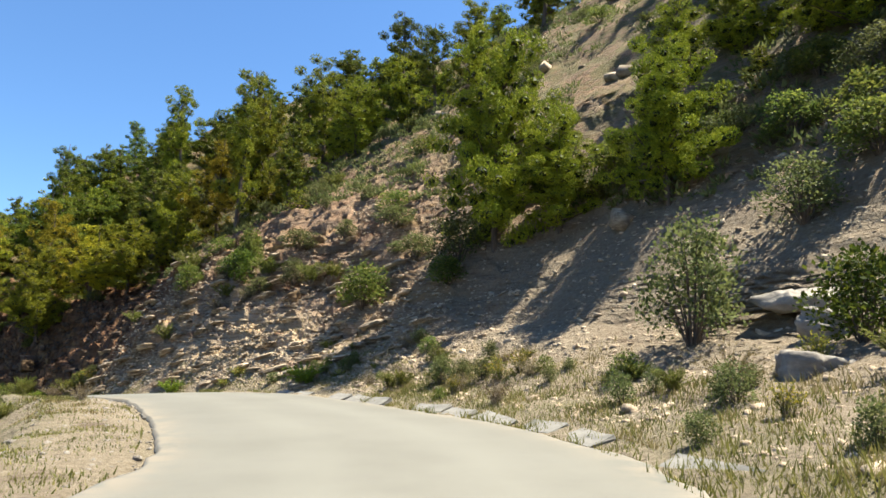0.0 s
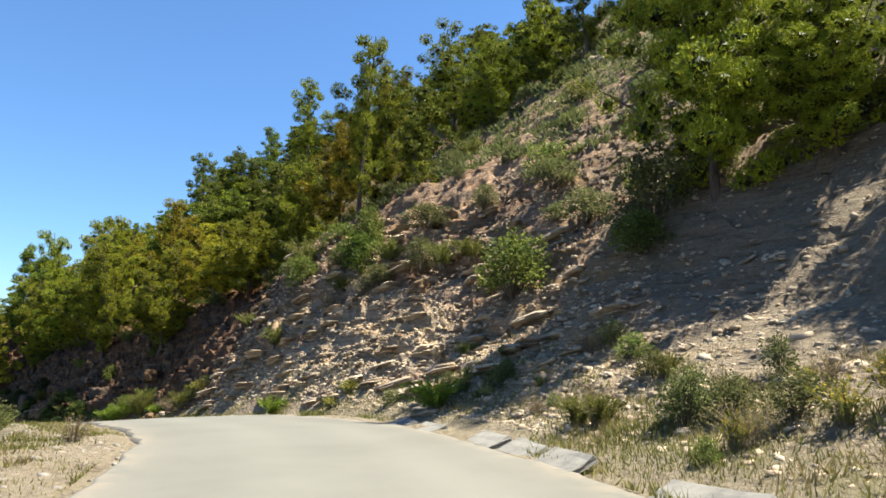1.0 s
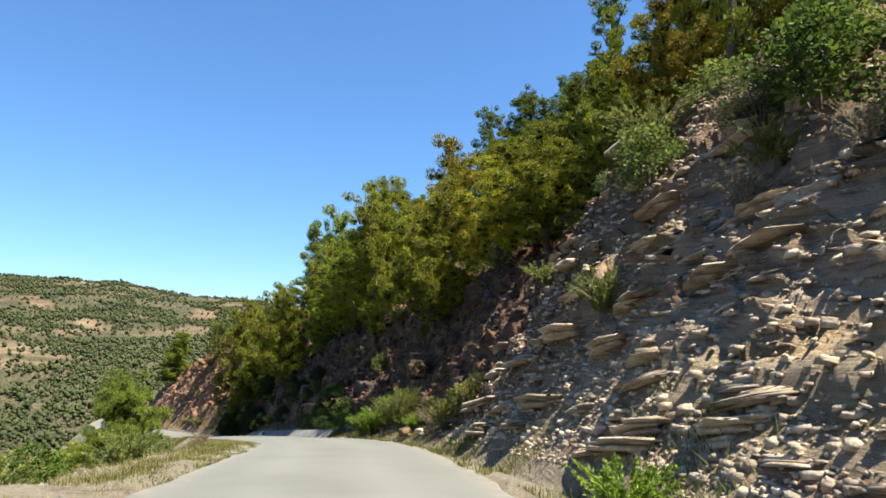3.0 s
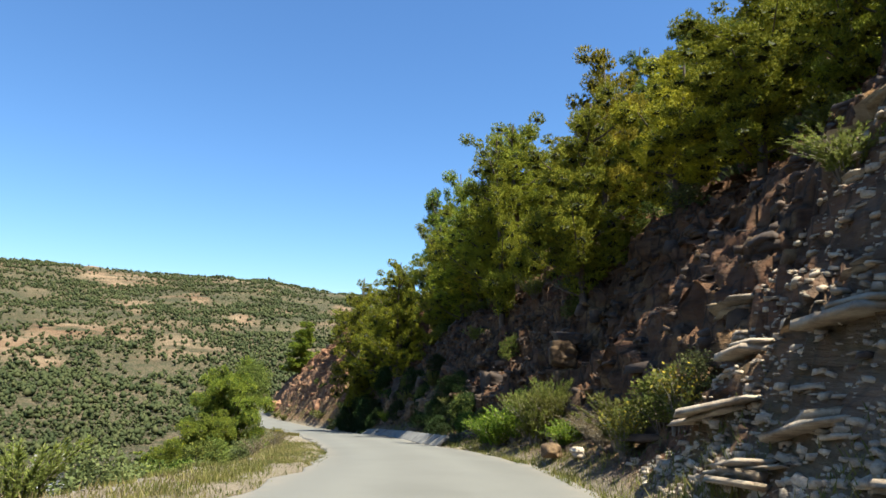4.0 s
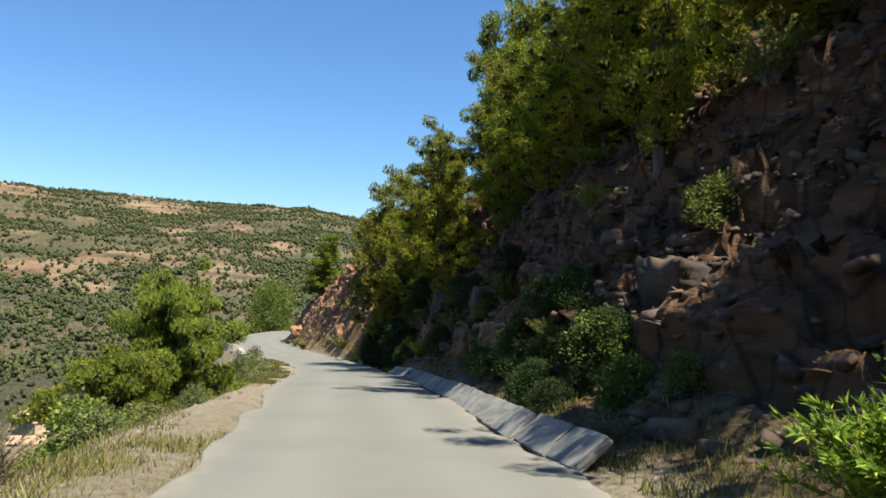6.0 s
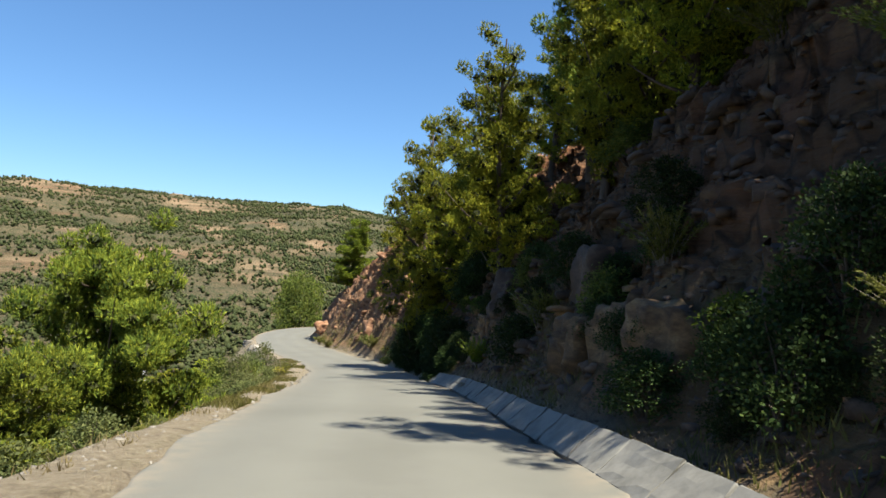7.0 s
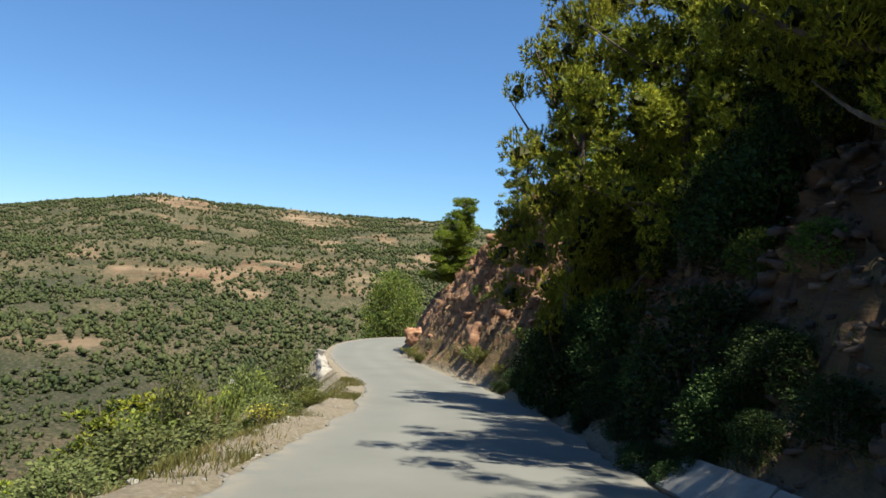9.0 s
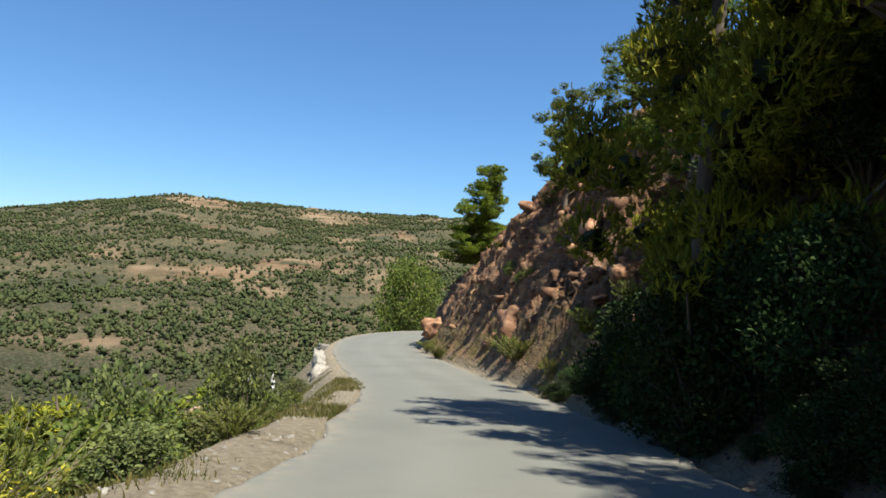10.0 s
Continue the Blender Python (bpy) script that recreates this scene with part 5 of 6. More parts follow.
for n, (x, y, z, sx, sy, sz, turn, mat, label) in enumerate([
    (-28.7, 45.35, 0.4, 0.95, 0.85, 0.4, 0.6, SHADE_ROCK, "weathered brown slab capping a sandstone pillar"),
    (-28.62, 45.1, -0.15, 1.15, 1.0, 0.85, 0.75, OCHRE, "golden sandstone block jutting from the cliff"),
    (-28.5, 45.0, -1.15, 0.7, 0.75, 1.5, 0.5, OCHRE, "golden sandstone pillar under an overhang"),
    (-24.9, 43.4, -0.75, 1.4, 1.2, 1.5, 0.5, OCHRE, "ochre rock block in the shaded cliff"),
    (-22.8, 42.8, -0.2, 1.5, 1.1, 1.3, 0.6, OCHRE, "tan rock block standing out of the cliff"),
    (-6.4, 33.9, 6.3, 1.0, 0.9, 1.1, 0.3, OCHRE, "orange sandstone outcrop on the slope"),
    (-10.5, 32.4, 2.7, 1.1, 0.9, 0.35, 0.4, SHALE, "flat shale slab lying on the slope"),
    (-6.9, 30.4, 3.3, 0.8, 0.7, 0.7, 0.5, OCHRE, "brown overhanging rock on the slope"),
    (0.57, 21.2, 0.72, 0.95, 0.6, 0.3, 0.2, PALE, "pale flat stone on the scree"),
    (-41.75, 50.7, -3.65, 1.75, 1.5, 2.15, 0.38, OCHRE, "large flat-faced sandstone slab set in the cliff"),
    (-43.25, 51.28, -3.75, 1.6, 1.45, 2.0, 0.36, OCHRE, "cracked flat-faced sandstone slab set in the cliff"),
    (-44.6, 51.75, -3.9, 1.35, 1.5, 1.8, 0.4, OCHRE, "end block of a sandstone slab beside the drain"),
    (-45.4, 52.9, -2.9, 2.0, 1.2, 2.0, 0.5, SHADE_ROCK, "red brown rock block at the foot of the cliff"),
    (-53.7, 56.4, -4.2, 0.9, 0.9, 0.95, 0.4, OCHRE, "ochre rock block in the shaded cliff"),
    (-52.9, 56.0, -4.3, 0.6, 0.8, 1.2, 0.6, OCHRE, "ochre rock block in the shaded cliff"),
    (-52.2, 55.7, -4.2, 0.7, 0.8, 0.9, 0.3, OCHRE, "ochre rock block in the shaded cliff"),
    (-51.5, 55.3, -4.3, 0.8, 0.8, 0.8, 0.5, SHADE_ROCK, "brown rock block in the shaded cliff"),
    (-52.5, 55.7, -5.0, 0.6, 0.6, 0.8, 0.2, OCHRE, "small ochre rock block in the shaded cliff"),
    (-35.2, 48.4, -1.6, 1.6, 0.9, 1.3, 0.4, SHADE_ROCK, "brown rock rib in the shaded cliff"),
    (-33.4, 47.4, -2.2, 1.2, 0.8, 1.5, 0.7, SHADE_ROCK, "brown rock rib in the shaded cliff"),
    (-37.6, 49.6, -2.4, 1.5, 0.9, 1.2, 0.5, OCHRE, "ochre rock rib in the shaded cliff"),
    (-47.6, 53.4, -4.4, 1.3, 0.9, 1.2, 0.5, SHADE_ROCK, "red brown rock at the foot of the cliff"),
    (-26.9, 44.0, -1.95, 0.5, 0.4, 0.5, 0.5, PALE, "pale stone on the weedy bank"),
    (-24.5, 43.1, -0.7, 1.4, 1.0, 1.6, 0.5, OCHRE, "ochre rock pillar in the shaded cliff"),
    (-52.6, 56.2, -3.4, 1.7, 1.2, 2.4, 0.4, SHADE_ROCK, "cracked brown rock in the shaded cliff"),
    (-53.7, 56.3, -5.0, 1.5, 0.9, 1.2, 0.2, OCHRE, "tan rock block near the drain"),
    (7.0, 13.0, 1.75, 1.5, 1.1, 0.4, 0.5, PALE, "flat pale rock ledge on the bank"),
    (6.9, 11.6, 1.15, 1.1, 0.8, 0.7, 0.9, PALE, "grey rock under a ledge on the bank"),
    (5.7, 9.9, 0.4, 1.2, 0.8, 0.6, 0.3, PALE, "grey shale block on the bank"),
    (-24.7, 40.1, -2.1, 0.6, 0.42, 0.32, 0.3, OCHRE, "sandy stone at the road edge"),
    (-23.6, 39.6, -1.95, 0.4, 0.3, 0.22, 0.9, SHALE, "small stone at the road edge"),
    (-103.5, 63.2, -10.8, 2.8, 0.8, 0.9, 0.25, PALE, "weathered rock ledge along the road edge"),
    (-97.5, 61.9, -10.8, 2.6, 0.9, 1.2, 0.2, PALE, "grey rock ledge along the road edge"),
    (-92.0, 60.7, -10.5, 2.2, 0.8, 1.8, 0.2, PALE, "broken rock at the outer road edge"),
    (-88.3, 60.0, -10.3, 1.6, 0.8, 1.5, 0.4, PALE, "dark rock at the outer road edge"),
    (-84.5, 67.8, -7.6, 2.4, 1.6, 2.2, 0.3, REDROCK, "sunlit red rock at the foot of the slope"),
    (-90.0, 69.3, -8.4, 2.6, 1.6, 1.8, 0.3, REDROCK, "jagged sunlit red rock by the road"),
    (-101.0, 70.5, -9.0, 2.6, 1.6, 1.6, 0.5, REDROCK, "rounded red rock at the bend"),
    (-104.5, 71.9, -9.4, 1.8, 1.4, 1.5, 0.7, PALE, "pale boulder at the bend"),
    (-80.5, 68.9, -4.0, 2.6, 1.6, 2.4, 0.3, REDROCK, "red rock outcrop on the sunny slope"),
    (-88.5, 73.2, -1.0, 2.4, 1.6, 1.8, 0.4, REDROCK, "red rock on the crest of the spur"),
]):
    ob = boulder(40 + n, sx, sy, sz, mat, square="slab" in label or "block" in label or "pillar" in label)
    ob.matrix_basis = pose(x, y, z, 6 * math.sin(n * 2.1), 8 * math.sin(n * 1.3), math.degrees(turn) + 90 if sx < 0 else 180 - math.degrees(turn))
    tagged(ob, label, "rock")


def prism(outline, z0, z1, inset, base):
    """An uneven flat block on a many-cornered outline."""
    n = len(outline)
    v = np.vstack([np.c_[outline, np.full(n, z0)], np.c_[outline * inset, np.full(n, z1)]])
    f = [(0, k + 1, k) for k in range(1, n - 1)] + [(n, n + k, n + k + 1) for k in range(1, n - 1)]
    for k in range(n):
        m = (k + 1) % n
        f += [(k, m, n + m), (k, n + m, n + k)]
    return v, np.array(f) + base


def chip(seed, corners=5, layers=1):
    """An angular flat stone of about one metre, in one or more split layers, to be scaled."""
    rng = np.random.default_rng(seed)
    vs, fs, base, z = [], [], 0, -0.13
    for n in range(layers):
        a = np.sort((np.arange(corners) + rng.uniform(-0.38, 0.38, corners)) * 2 * np.pi / corners)
        r = rng.uniform(0.36, 0.56, corners) * (1.0 if layers == 1 else rng.uniform(0.72, 1.1))
        o = np.stack([r * np.cos(a), 0.72 * r * np.sin(a)], 1) * 1.15 + (rng.normal(0, 0.1, 2) if n else 0)
        thick = 0.26 / layers * rng.uniform(0.6, 1.3)
        v, f = prism(o, z, z + thick, rng.uniform(0.8, 0.98), base)
        v += 0.035 * rng.normal(size=v.shape) * [1, 1, 0.8 / layers]
        vs.append(v), fs.append(f)
        base += len(v)
        z += thick - 0.004
    return np.vstack(vs), np.vstack(fs)


CHIPS = [chip(100 + n) for n in range(10)]
LEDGES = [chip(140 + n, 7, 2 + n % 3) for n in range(10)]
CHIP_MESH = [mesh_of("stone", v, f, SHALE) for v, f in CHIPS]
LEDGE_MESH = [mesh_of("rock_ledge", v, f, SHALE) for v, f in LEDGES]
rng = np.random.default_rng(8)
for i in range(300):
    s, e = rng.uniform(4, 30), rng.uniform(0.9, 8.5)
    x, y, z = [float(v) for v in surface(s, e)]
    k = 0.16 + 0.34 * rng.random() ** 3
    ob = new("stone", CHIP_MESH[i % 10])
    ob.matrix_basis = Matrix.LocRotScale((x, y, z - 0.08 * k), Euler((rng.normal(0.0, 0.25), rng.normal(0, 0.3), rng.uniform(0, 6.28))), (k, k, k))
    tagged(ob, "angular piece of brown shale on the scree", "stone", "loose stones")


# rocks breaking through the upper hillside
for i in range(120):
    s, e = rng.uniform(-4, 60), rng.uniform(8, 30)
    x, y, z = [float(v) for v in surface(s, e)]
    k = 0.4 + 1.2 * rng.random() ** 2
    ob = new("hillside_rock", CHIP_MESH[i % 10])
    ob.matrix_basis = Matrix.LocRotScale((x, y, z - 0.05 * k), Euler((rng.normal(0.25, 0.15), rng.normal(-0.15, 0.15), rng.uniform(0, 6.28))), (1.3 * k, 0.9 * k, 1.1 * k))
    tagged(ob, "flat brown rock breaking through the hillside", "rock", "hillside rocks")
# red rocks and shrubs on the sunny spur
RED_CHIPS = [mesh_of("rock", v, f, REDROCK) for v, f in [chip(190 + n, 6, 1 + n % 3) for n in range(10)]]
for i in range(170):
    s, e = rng.uniform(97, 124), rng.uniform(0.6, 9.0)
    x, y, z = [float(v) for v in surface(s, e)]
    k = 0.35 + 0.8 * rng.random() ** 2
    ob = new("spur_rock", RED_CHIPS[i % 10])
    ob.matrix_basis = Matrix.LocRotScale((x, y, z - 0.05 * k), Euler((rng.normal(0.1, 0.2), rng.normal(-0.2, 0.2), rng.uniform(0, 6.28))), (1.4 * k, 1.0 * k, rng.uniform(1.2, 2.4) * k))
    tagged(ob, "red brown rock slab on the sunny spur", "rock", "spur rocks")
for i in range(34):
    x, y, z = [float(v) for v in surface(rng.uniform(97, 122), rng.uniform(0.8, 9.0))]
    h = rng.uniform(0.4, 0.9)
    plant(str(rng.choice(["mound", "scrub", "broom", "dry"])), x, y, h, h * rng.uniform(1.2, 1.8), z - 0.05)
# thin broken ledges of the bedded shale standing out of the cutting
def ledge(name, me, s, e, sizes, rng, label, group, sunk=0.06, dip=-0.2):
    nx, ny = [float(v) for v in road_at(s)[4:]]
    x, y, z = [float(v) for v in surface(s, e)]
    ob = new(name, me)
    ob.matrix_basis = Matrix.Translation((x, y, z - sunk)) @ Matrix.Rotation(math.atan2(ny, nx) - math.pi / 2 + rng.normal(0, 0.2), 4, "Z") @ Matrix.Rotation(dip + rng.normal(0, 0.05), 4, "Y") @ Matrix.Rotation(rng.normal(-0.05, 0.08), 4, "X") @ Matrix.Diagonal((*sizes, 1))
    tagged(ob, label, "rock", group)


for i in range(300):
    s, e = rng.uniform(21, 45), 0.5 + 6.5 * rng.random() ** 1.3
    k = 0.3 + 0.9 * rng.random() ** 2.2
    ledge("rock_ledge", LEDGE_MESH[i % 10], s, e, (k * 1.5, k * 1.1, 0.3 + 0.4 * k), rng, "layered ledge of tan bedded shale in the cutting", "shale ledges")
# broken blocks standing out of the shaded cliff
BLOCKS = [mesh_of("cliff_block", v, f, (SHADE_ROCK, SHADE_ROCK, SHADE_ROCK, SHADE_ROCK, OCHRE)[n % 5]) for n, (v, f) in enumerate([chip(170 + n, 6, 1 + n % 2) for n in range(10)])]
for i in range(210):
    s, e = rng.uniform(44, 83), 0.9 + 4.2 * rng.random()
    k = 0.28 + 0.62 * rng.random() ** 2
    ledge("cliff_block", BLOCKS[i % 10], s, e, (k * 1.3, k * 1.3, k * rng.uniform(0.9, 2.2)), rng, "angular brown block in the shaded cliff, colour darkened for shade", "cliff blocks", 0.1, -0.1)


def rubble(name, places, sizes, mat, label, seed, tumble=0.25):
    """Many small stones in one mesh."""
    rng = np.random.default_rng(seed)
    vs, fs, base = [], [], 0
    for i, (p, k) in enumerate(zip(places, sizes)):
        v, f = CHIPS[i % 10]
        turn = np.array(Euler((rng.normal(0.0, tumble), rng.normal(0, tumble), rng.uniform(0, 6.28))).to_matrix())
        vs.append((v * k) @ turn.T + p - [0, 0, 0.12 * k])
        fs.append(f + base)
        base += len(v)
    tagged(new(name, mesh_of(name, np.vstack(vs), np.vstack(fs), mat)), label, "stones", kind="stuff")


n = 7500
s, e = rng.uniform(0, 30, n), 0.7 + 10 * rng.random(n) ** 1.2
rubble("scree", np.stack(surface(s, e), 1), 0.06 + 0.16 * rng.random(n) ** 2.5, SHALE, "loose brown shale rubble covering the bank", 1)
n = 9000
s, e = rng.uniform(17, 44, n), 0.5 + 5.5 * rng.random(n) ** 1.5
rubble("shale_flakes", np.stack(surface(s, e), 1), 0.07 + 0.22 * rng.random(n) ** 3, SHALE, "split flakes of tan shale over the rock face", 5, 0.12)
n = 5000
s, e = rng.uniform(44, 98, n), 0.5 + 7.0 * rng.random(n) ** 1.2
rubble("cliff_flakes", np.stack(surface(s, e), 1), 0.10 + 0.35 * rng.random(n) ** 2.5, SHADE_ROCK, "broken brown stone over the cliff, colour darkened for shade", 6, 0.3)
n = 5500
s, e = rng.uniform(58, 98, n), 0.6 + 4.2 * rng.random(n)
rubble("broken_stone", np.stack(surface(s, e), 1), 0.07 + 0.3 * rng.random(n) ** 2.2, SHADE_ROCK, "broken brown stone on the shaded bank", 7, 0.35)
n = 5500
s, e = rng.uniform(22, 44, n), 0.3 + 3.6 * rng.random(n) ** 1.6
rubble("talus", np.stack(surface(s, e), 1), 0.05 + 0.13 * rng.random(n) ** 3, SHALE, "tan shale flakes fallen below the cliff", 4)
n = 3400
s, e = rng.uniform(40, 112, n), 0.15 + 1.6 * rng.random(n) ** 1.5
rubble("fallen_stones", np.stack(surface(s, e), 1), 0.04 + 0.12 * rng.random(n) ** 3, SHADE_ROCK, "fallen stones along the foot of the cliff", 2)
n = 4200
s, e = rng.uniform(-5, 114, n), -0.5 + 2.2 * rng.random(n)
rubble("verge_stones", np.stack(valley_side(s, e), 1), 0.03 + 0.13 * rng.random(n) ** 3, PALE, "small stones on the outer road verge", 3)


# ---- grass and weeds along both edges ----
def turf(name, places, heights, widths, mat, label, seed):
    rng = np.random.default_rng(seed)
    n = len(places)
    a = rng.uniform(0, 6.28, n)
    side = np.stack([np.cos(a), np.sin(a), 0 * a], 1) * (widths / 2)[:, None]
    tip = np.stack([rng.normal(0, 0.35, n), rng.normal(0, 0.35, n), np.ones(n)], 1) * heights[:, None]
    v = np.stack([places - side, places + side, places + tip], 1).reshape(-1, 3)
    tagged(new(name, mesh_of(name, v, np.arange(3 * n).reshape(-1, 3), mat)), label, "grass", kind="stuff")


def clumped(n, s0, s1, e0, e1, rng, reach=0.22):
    m = max(1, n // 45)
    cs, ce = rng.uniform(s0, s1, m), e0 + (e1 - e0) * rng.random(m)
    keep = vnoise(cs / 2.5, ce / 1.5, 0, 41) > -0.35
    cs, ce = cs[keep], ce[keep]
    k = rng.integers(0, len(cs), n)
    return cs[k] + rng.normal(0, reach, n), np.maximum(e0, ce[k] + rng.normal(0, reach, n)), hash01(k)


for name, n, s0, s1, e0, e1, where, mat, tall, label in [
    ("bank_grass", 24000, -3, 26, -0.3, 2.6, surface, GRASS, 0.14, "dry yellow-green grass tufts along the bank"),
    ("bank_straw", 12000, -3, 30, 0.3, 3.6, surface, STRAW, 0.15, "straw-coloured dry weeds on the bank"),
    ("cliff_foot_grass", 11000, 26, 62, -0.4, 0.9, surface, GRASS, 0.17, "sparse grass at the foot of the cliff"),
    ("far_edge_grass", 12000, 62, 128, 0.1, 1.2, surface, GRASS, 0.19, "grass along the inner edge of the road"),
    ("verge_turf", 9000, -4, 21, -0.1, 1.8, valley_side, GRASS, 0.07, "short sparse grass on the gravel verge"),
    ("verge_grass", 20000, 20, 62, -0.4, 1.8, valley_side, GRASS, 0.11, "yellowing grass on the outer road verge"),
    ("shoulder_grass", 13000, 36, 60, -0.95, 0.2, valley_side, GRASS, 0.13, "yellow-green grass at the edge of the asphalt"),
    ("shoulder_straw", 6500, 34, 60, -0.9, 0.6, valley_side, STRAW, 0.12, "dry yellow grass at the edge of the asphalt"),
    ("verge_straw", 7000, 14, 112, 0.1, 1.8, valley_side, STRAW, 0.13, "dry straw tufts on the outer road verge"),
    ("outer_grass", 30000, 72, 112, -0.1, 2.0, valley_side, GRASS, 0.13, "grass and weeds along the outer road edge"),
]:
    s, e, size = clumped(n, s0, s1, e0, e1, rng)
    turf(name, np.stack(where(s, e), 1) - [0, 0, 0.02], tall * (0.45 + 0.8 * size) * rng.uniform(0.5, 1.2, n), rng.uniform(0.012, 0.03, n), mat, label, n)


# ---- concrete drain along the inner edge ----
def slab_mesh(length, seed, wide=0.44, thick=0.09):
    rng = np.random.default_rng(seed)
    bm = bmesh.new()
    bmesh.ops.create_cube(bm, size=1)
    for v in bm.verts:
        v.co = (v.co.x * length, v.co.y * wide, v.co.z * thick)
    bmesh.ops.subdivide_edges(bm, edges=list(bm.edges), cuts=3, use_grid_fill=True)
    bmesh.ops.bevel(bm, geom=[e for e in bm.edges if e.calc_face_angle(0) > 1], offset=0.014, segments=1, affect="EDGES")
    for v in bm.verts:
        v.co += Vector(rng.normal(0, 0.006, 3))
    return mesh_bm("drain_slab", bm, CONCRETE)


LENGTHS = (1.0, 1.35, 0.85, 1.2)
SLABS = [slab_mesh(l, n) for n, l in enumerate(LENGTHS)]
TALL_SLABS = [slab_mesh(l, n + 9, 0.54, 0.12) for n, l in enumerate(LENGTHS)]


def drain(name, s0, s1, gaps, label, slabs, wide, slope, loose):
    """Concrete lining leaning against the bank, its foot at the asphalt's edge."""
    root = tagged(new(name), label, "drain", kind="structure")
    rng = np.random.default_rng(int(s0) + 50)
    s, n = s0, 0
    while s < s1:
        long = LENGTHS[n % 4]
        if rng.random() > gaps:
            m = s + long / 2
            x, y, z, w, nx, ny = [float(v) for v in road_at(m)]
            lean = radians(slope + rng.normal(0, 3 * loose))
            d = float(paved(m)[1]) + 0.06 + wide / 2 * math.cos(lean) + 0.1 * loose * rng.random()
            fall_ = math.degrees(math.atan2(z - float(road_at(m + 1.0)[2]), 1.0))
            ob = part("drain_slab", slabs[n % 4], root)
            ob.matrix_basis = pose(x + nx * d, y + ny * d, z - 0.02 + wide / 2 * math.sin(lean) - 0.05 * loose, 0, 0, math.degrees(math.atan2(ny, nx)) + 90) @ pose(0, 0, 0, 0, fall_, 0) @ pose(0, 0, 0, -math.degrees(lean), rng.normal(0, 2 * loose), rng.normal(0, 5 * loose))
        s += long + 0.012 + 0.1 * loose
        n += 1


drain("inner_drain", 5.0, 23.0, 0.35, "broken pale concrete drain slabs beside the road", SLABS, 0.44, 20, 1.0)
drain("cliff_drain", 57.0, 84.0, 0.04, "grey concrete drain lining at the foot of the cliff", TALL_SLABS, 0.54, 42, 0.25)


# ---- mosque in the valley ----
def box(bm, x, y, z, sx, sy, sz):
    r = bmesh.ops.create_cube(bm, size=1, matrix=Matrix.LocRotScale((x, y, z + sz / 2), None, (sx, sy, sz)))
    return r["verts"]


def turned(profile, sides=10):
    """A body of revolution from rows of radius and height."""
    v, f = tube([(0, 0, h) for _, h in profile], [r for r, _ in profile], sides)
    return v, f


mosque = tagged(new("mosque"), "white mosque with two minarets down in the valley", "mosque")
mosque.matrix_basis = pose(-445, 101, -87.5, 0, 0, 77) @ Matrix.Diagonal((0.74, 0.74, 0.82, 1))
bm = bmesh.new()
box(bm, 0, 0, -8, 22, 16, 12)
box(bm, 0, 0, 4, 23, 17, 0.6)
part("prayer_hall", mesh_bm("prayer_hall", bm, WHITEWASH), mosque)
for px in (-8.5, 8.5):
    tower = part("minaret", mesh_of("minaret", *turned([(2.5, 2), (2.3, 17), (3.2, 17.3), (3.2, 18.5), (2.0, 18.6), (1.8, 22), (2.3, 22.2), (1.7, 22.8)]), WHITEWASH), mosque)
    tower.matrix_basis = pose(px, -4, 0)
    cap = part("spire", mesh_of("spire", *turned([(1.7, 22.8), (1.5, 24), (0.45, 27), (0.08, 29)]), WHITEWASH), tower)
for i in range(6):
    bm = bmesh.new()
    box(bm, -9 + 3.6 * i, -8.05, -1, 1.6, 0.3, 3.4)
    part("window", mesh_bm("window", bm, SHADOWED), mosque)
for n, (x, y, z, sx, sy, sz, turn) in enumerate([(-428, 72, -90, 26, 15, 8, 20), (-400, 66, -94, 16, 12, 7, 65), (-425, 88, -91, 14, 12, 8, 30), (-412, 78, -93, 12, 10, 6, 50)]):
    house = tagged(new("house"), "low village house with a pale clay roof", "house", "village houses")
    house.matrix_basis = pose(x, y, z, 0, 0, turn)
    bm = bmesh.new()
    box(bm, 0, 0, -6, sx, sy, sz + 4)
    part("wall", mesh_bm("wall", bm, SANDWALL), house)
    for i in range(4):
        for side in (-1, 1):
            bm = bmesh.new()
            box(bm, sx * (-0.36 + 0.24 * i), side * (sy / 2 + 0.02), sz - 6.2, 1.5, 0.25, 1.8)
            part("window", mesh_bm("window", bm, SHADOWED), house)
    bm = bmesh.new()
    vs = box(bm, 0, 0, sz - 2, sx + 1, sy + 1, 2.4)
    for v in vs:
        if v.co.z > sz - 1:
            v.co.y *= 0.1
    part("roof", mesh_bm("roof", bm, ROOFING), house)


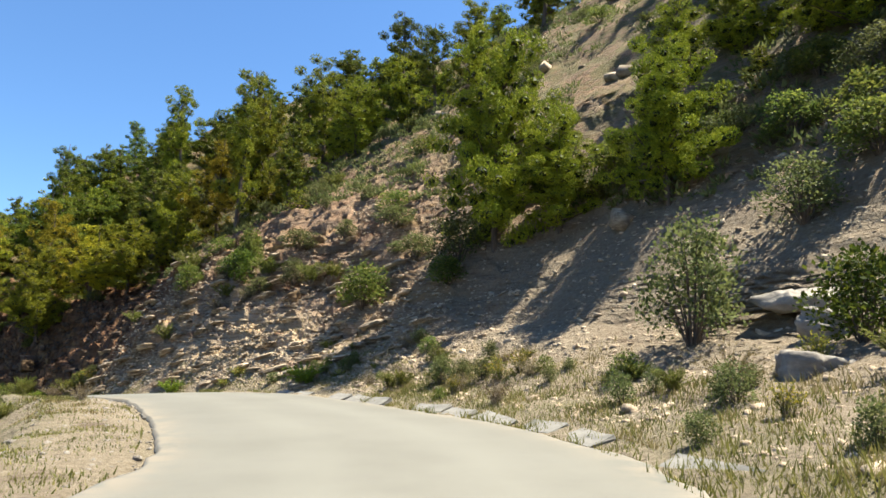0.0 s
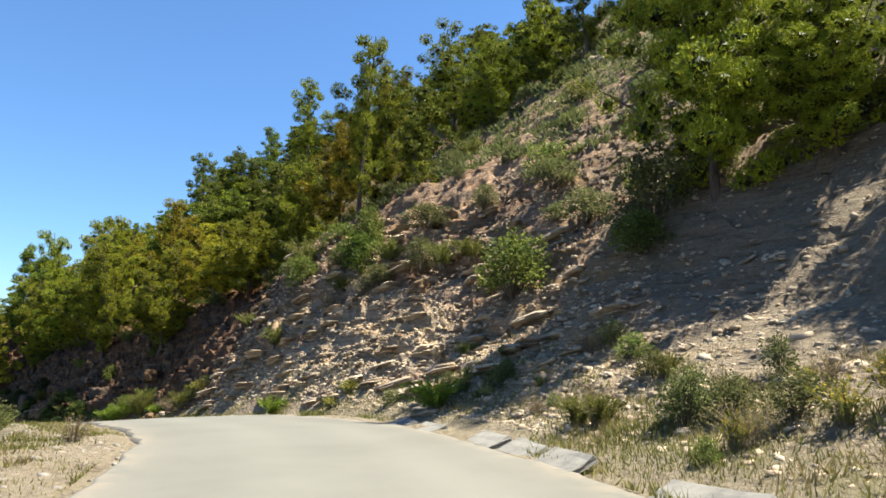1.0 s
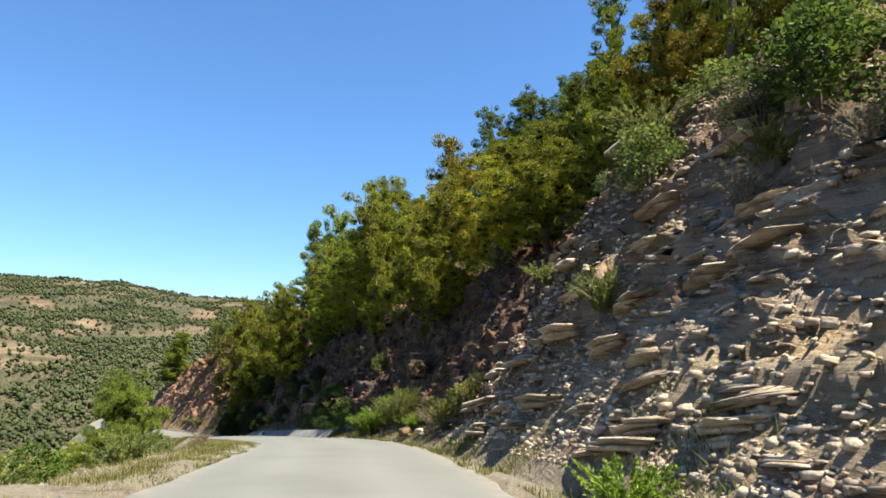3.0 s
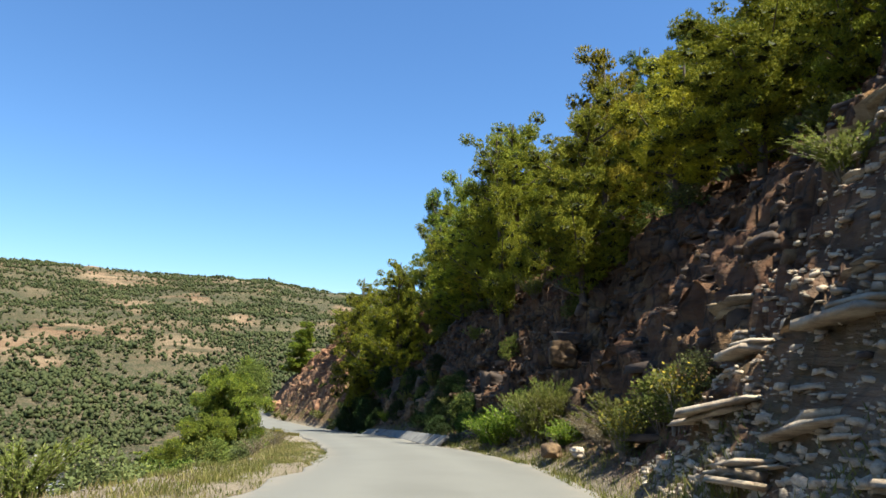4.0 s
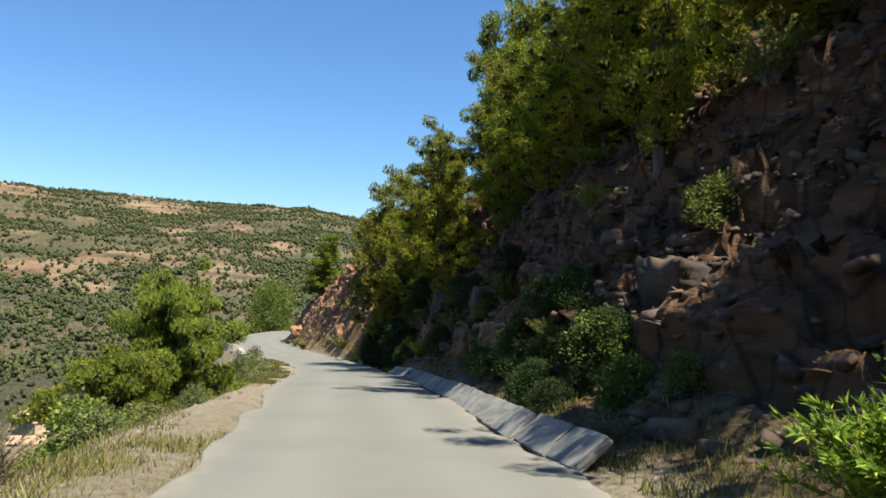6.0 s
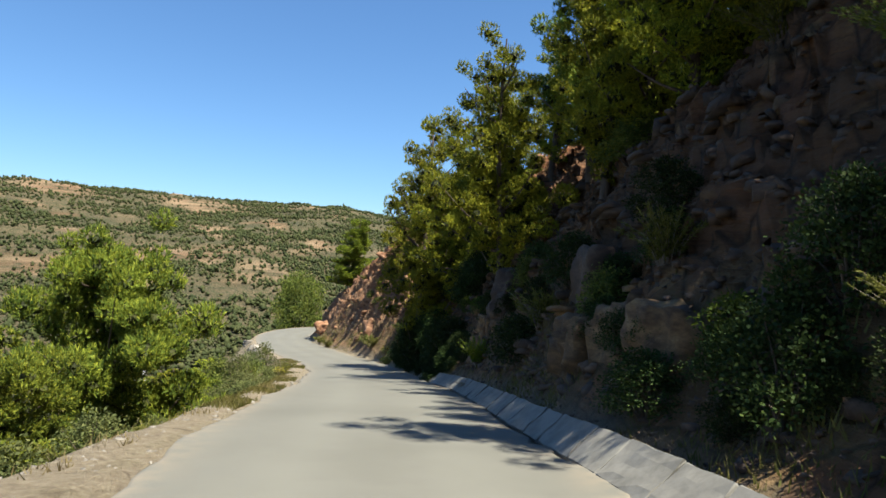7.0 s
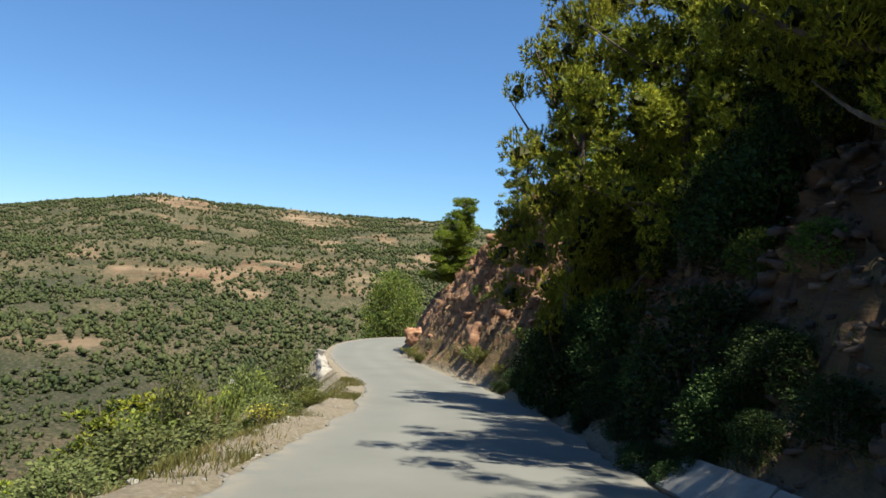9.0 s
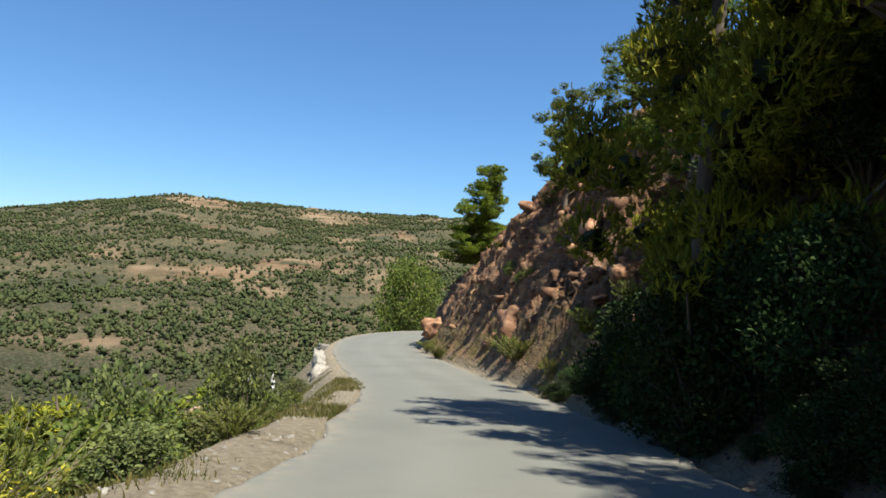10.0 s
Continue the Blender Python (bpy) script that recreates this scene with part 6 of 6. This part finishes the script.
# ---- woods on the far hills ----
def woods(name, count, az0, az1, r0, r1, size0, size1, label, seed):
    rng = np.random.default_rng(seed)
    az = np.radians(rng.uniform(az0, az1, count))
    r = np.sqrt(rng.uniform(r0**2, r1**2, count))
    x, y = FAR_MID[0] - r * np.sin(az), FAR_MID[1] + r * np.cos(az)
    keep = 1.0 * fbm(x / 90, y / 90, 0, 4, 51) + 0.6 * vnoise(x / 20, y / 20, 0, 52) > rng.normal(-0.08, 0.42, len(x))
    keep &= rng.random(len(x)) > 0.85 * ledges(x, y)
    x, y = x[keep], y[keep]
    z = far_z(x, y)
    s, d = to_road(x, y)
    keep = (d < -80) | (s >= S1 - 0.2)
    look_az = np.degrees(np.arctan2(-(x + 21), y - 34))
    keep &= ~((np.abs(look_az - 81.0) < 3.0) & (np.hypot(x + 21, y - 34) > 300) & (np.hypot(x + 21, y - 34) < 470))
    keep &= (np.hypot(x + 440, y - 92) > 48) & ((np.hypot(x + 405, y - 80) > 40) | (rng.random(len(x)) < 0.15))
    x, y, z = x[keep], y[keep], z[keep]
    n = len(x)
    size = rng.uniform(size0, size1, n) * (0.55 + 0.45 * hash01(np.arange(n)))
    at = np.stack([x, y, z - 0.2], 1)
    vs, fs = [], []
    octa = np.array([(1, 0, 0), (0, 1, 0), (-1, 0, 0), (0, -1, 0), (0, 0, 1), (0, 0, -1)], float)
    side = np.array([(0, 1, 4), (1, 2, 4), (2, 3, 4), (3, 0, 4), (1, 0, 5), (2, 1, 5), (3, 2, 5), (0, 3, 5)])
    for lump in range(2):
        mid = at + size[:, None] * np.stack([rng.normal(0, 0.16, n), rng.normal(0, 0.16, n), np.full(n, 0.34 + 0.26 * lump)], 1)
        turn = rng.uniform(0, 6.28, n)
        cs, sn = np.cos(turn)[:, None], np.sin(turn)[:, None]
        o = octa[None] * (1 + 0.3 * rng.normal(size=(n, 6, 3))) + 0.12 * rng.normal(size=(n, 6, 3))
        o = np.stack([o[..., 0] * cs - o[..., 1] * sn, o[..., 0] * sn + o[..., 1] * cs, o[..., 2]], -1)
        vs.append((mid[:, None] + o * (size * (0.42 - 0.1 * lump))[:, None, None]).reshape(-1, 3))
        fs.append((side[None] + 6 * np.arange(n)[:, None, None]).reshape(-1, 3) + 6 * n * lump)
    v, f = np.vstack(vs), np.vstack(fs)
    tagged(new(name, mesh_of(name, v, f, WOODLAND)), label, "woodland", kind="stuff")


woods("far_woods", 72000, 44, 122, 480, 1900, 4.4, 9.6, "dark green scattered pines on the hills across the valley", 61)
woods("valley_scrub", 13000, 50, 130, 95, 620, 2.6, 5.6, "low green scrub on the valley slopes", 62)


def slope_scrub(name, count, s0, s1, e0, e1, size0, size1, label, seed):
    """Dense low growth on the slope below the road."""
    rng = np.random.default_rng(seed)
    s, e = rng.uniform(s0, s1, count), e0 + (e1 - e0) * rng.random(count)
    x, y, z = valley_side(s, e)
    keep = fbm(x / 14, y / 14, 0, 3, 71) > -0.5
    x, y, z = x[keep], y[keep], z[keep]
    n, k = len(x), 55
    size = rng.uniform(size0, size1, n)
    q = rng.normal(size=(n, k, 3))
    q /= np.linalg.norm(q, axis=2)[..., None]
    q[..., 2] = np.abs(q[..., 2]) * 1.1
    c = (np.stack([x, y, z - 0.1], 1)[:, None] + q * (size[:, None] * rng.uniform(0.3, 0.55, (n, k)))[..., None]).reshape(-1, 3)
    v, f = sprays(c, np.repeat(q.reshape(-1, 3), 1, 0) + [0, 0, 0.4], 0.6, 0.33, 1, 0.4, rng)
    tagged(new(name, mesh_of(name, v, f, WOODLAND)), label, "scrub", kind="stuff")


slope_scrub("slope_scrub", 2200, 20, 150, 7, 85, 1.2, 3.6, "green scrub and small trees on the slope below the road", 63)


def hill_scrub(name, count, s0, s1, e0, e1, label, seed):
    """Low tufts of scrub over the upper hillside."""
    rng = np.random.default_rng(seed)
    s, e = rng.uniform(s0, s1, count), e0 + (e1 - e0) * rng.random(count) ** 1.3
    at = np.stack(surface(s, e), 1)
    keep = fbm(at[:, 0] / 6, at[:, 1] / 6, 0, 3, 81) > -0.35
    at = at[keep]
    n, k = len(at), 32
    size = rng.uniform(0.5, 1.5, n)
    q = rng.normal(size=(n, k, 3))
    q /= np.linalg.norm(q, axis=2)[..., None]
    q[..., 2] = np.abs(q[..., 2]) * 0.8
    c = (at[:, None] + q * (size[:, None] * rng.uniform(0.2, 0.5, (n, k)))[..., None]).reshape(-1, 3)
    v, f = sprays(c, q.reshape(-1, 3) + [0, 0, 0.5], 0.26, 0.10, 1, 0.4, rng)
    tagged(new(name, mesh_of(name, v, f, SAGE)), label, "scrub", kind="stuff")


hill_scrub("hill_scrub", 4600, -14, 75, 9, 48, "grey-green low scrub on the upper hillside", 64)
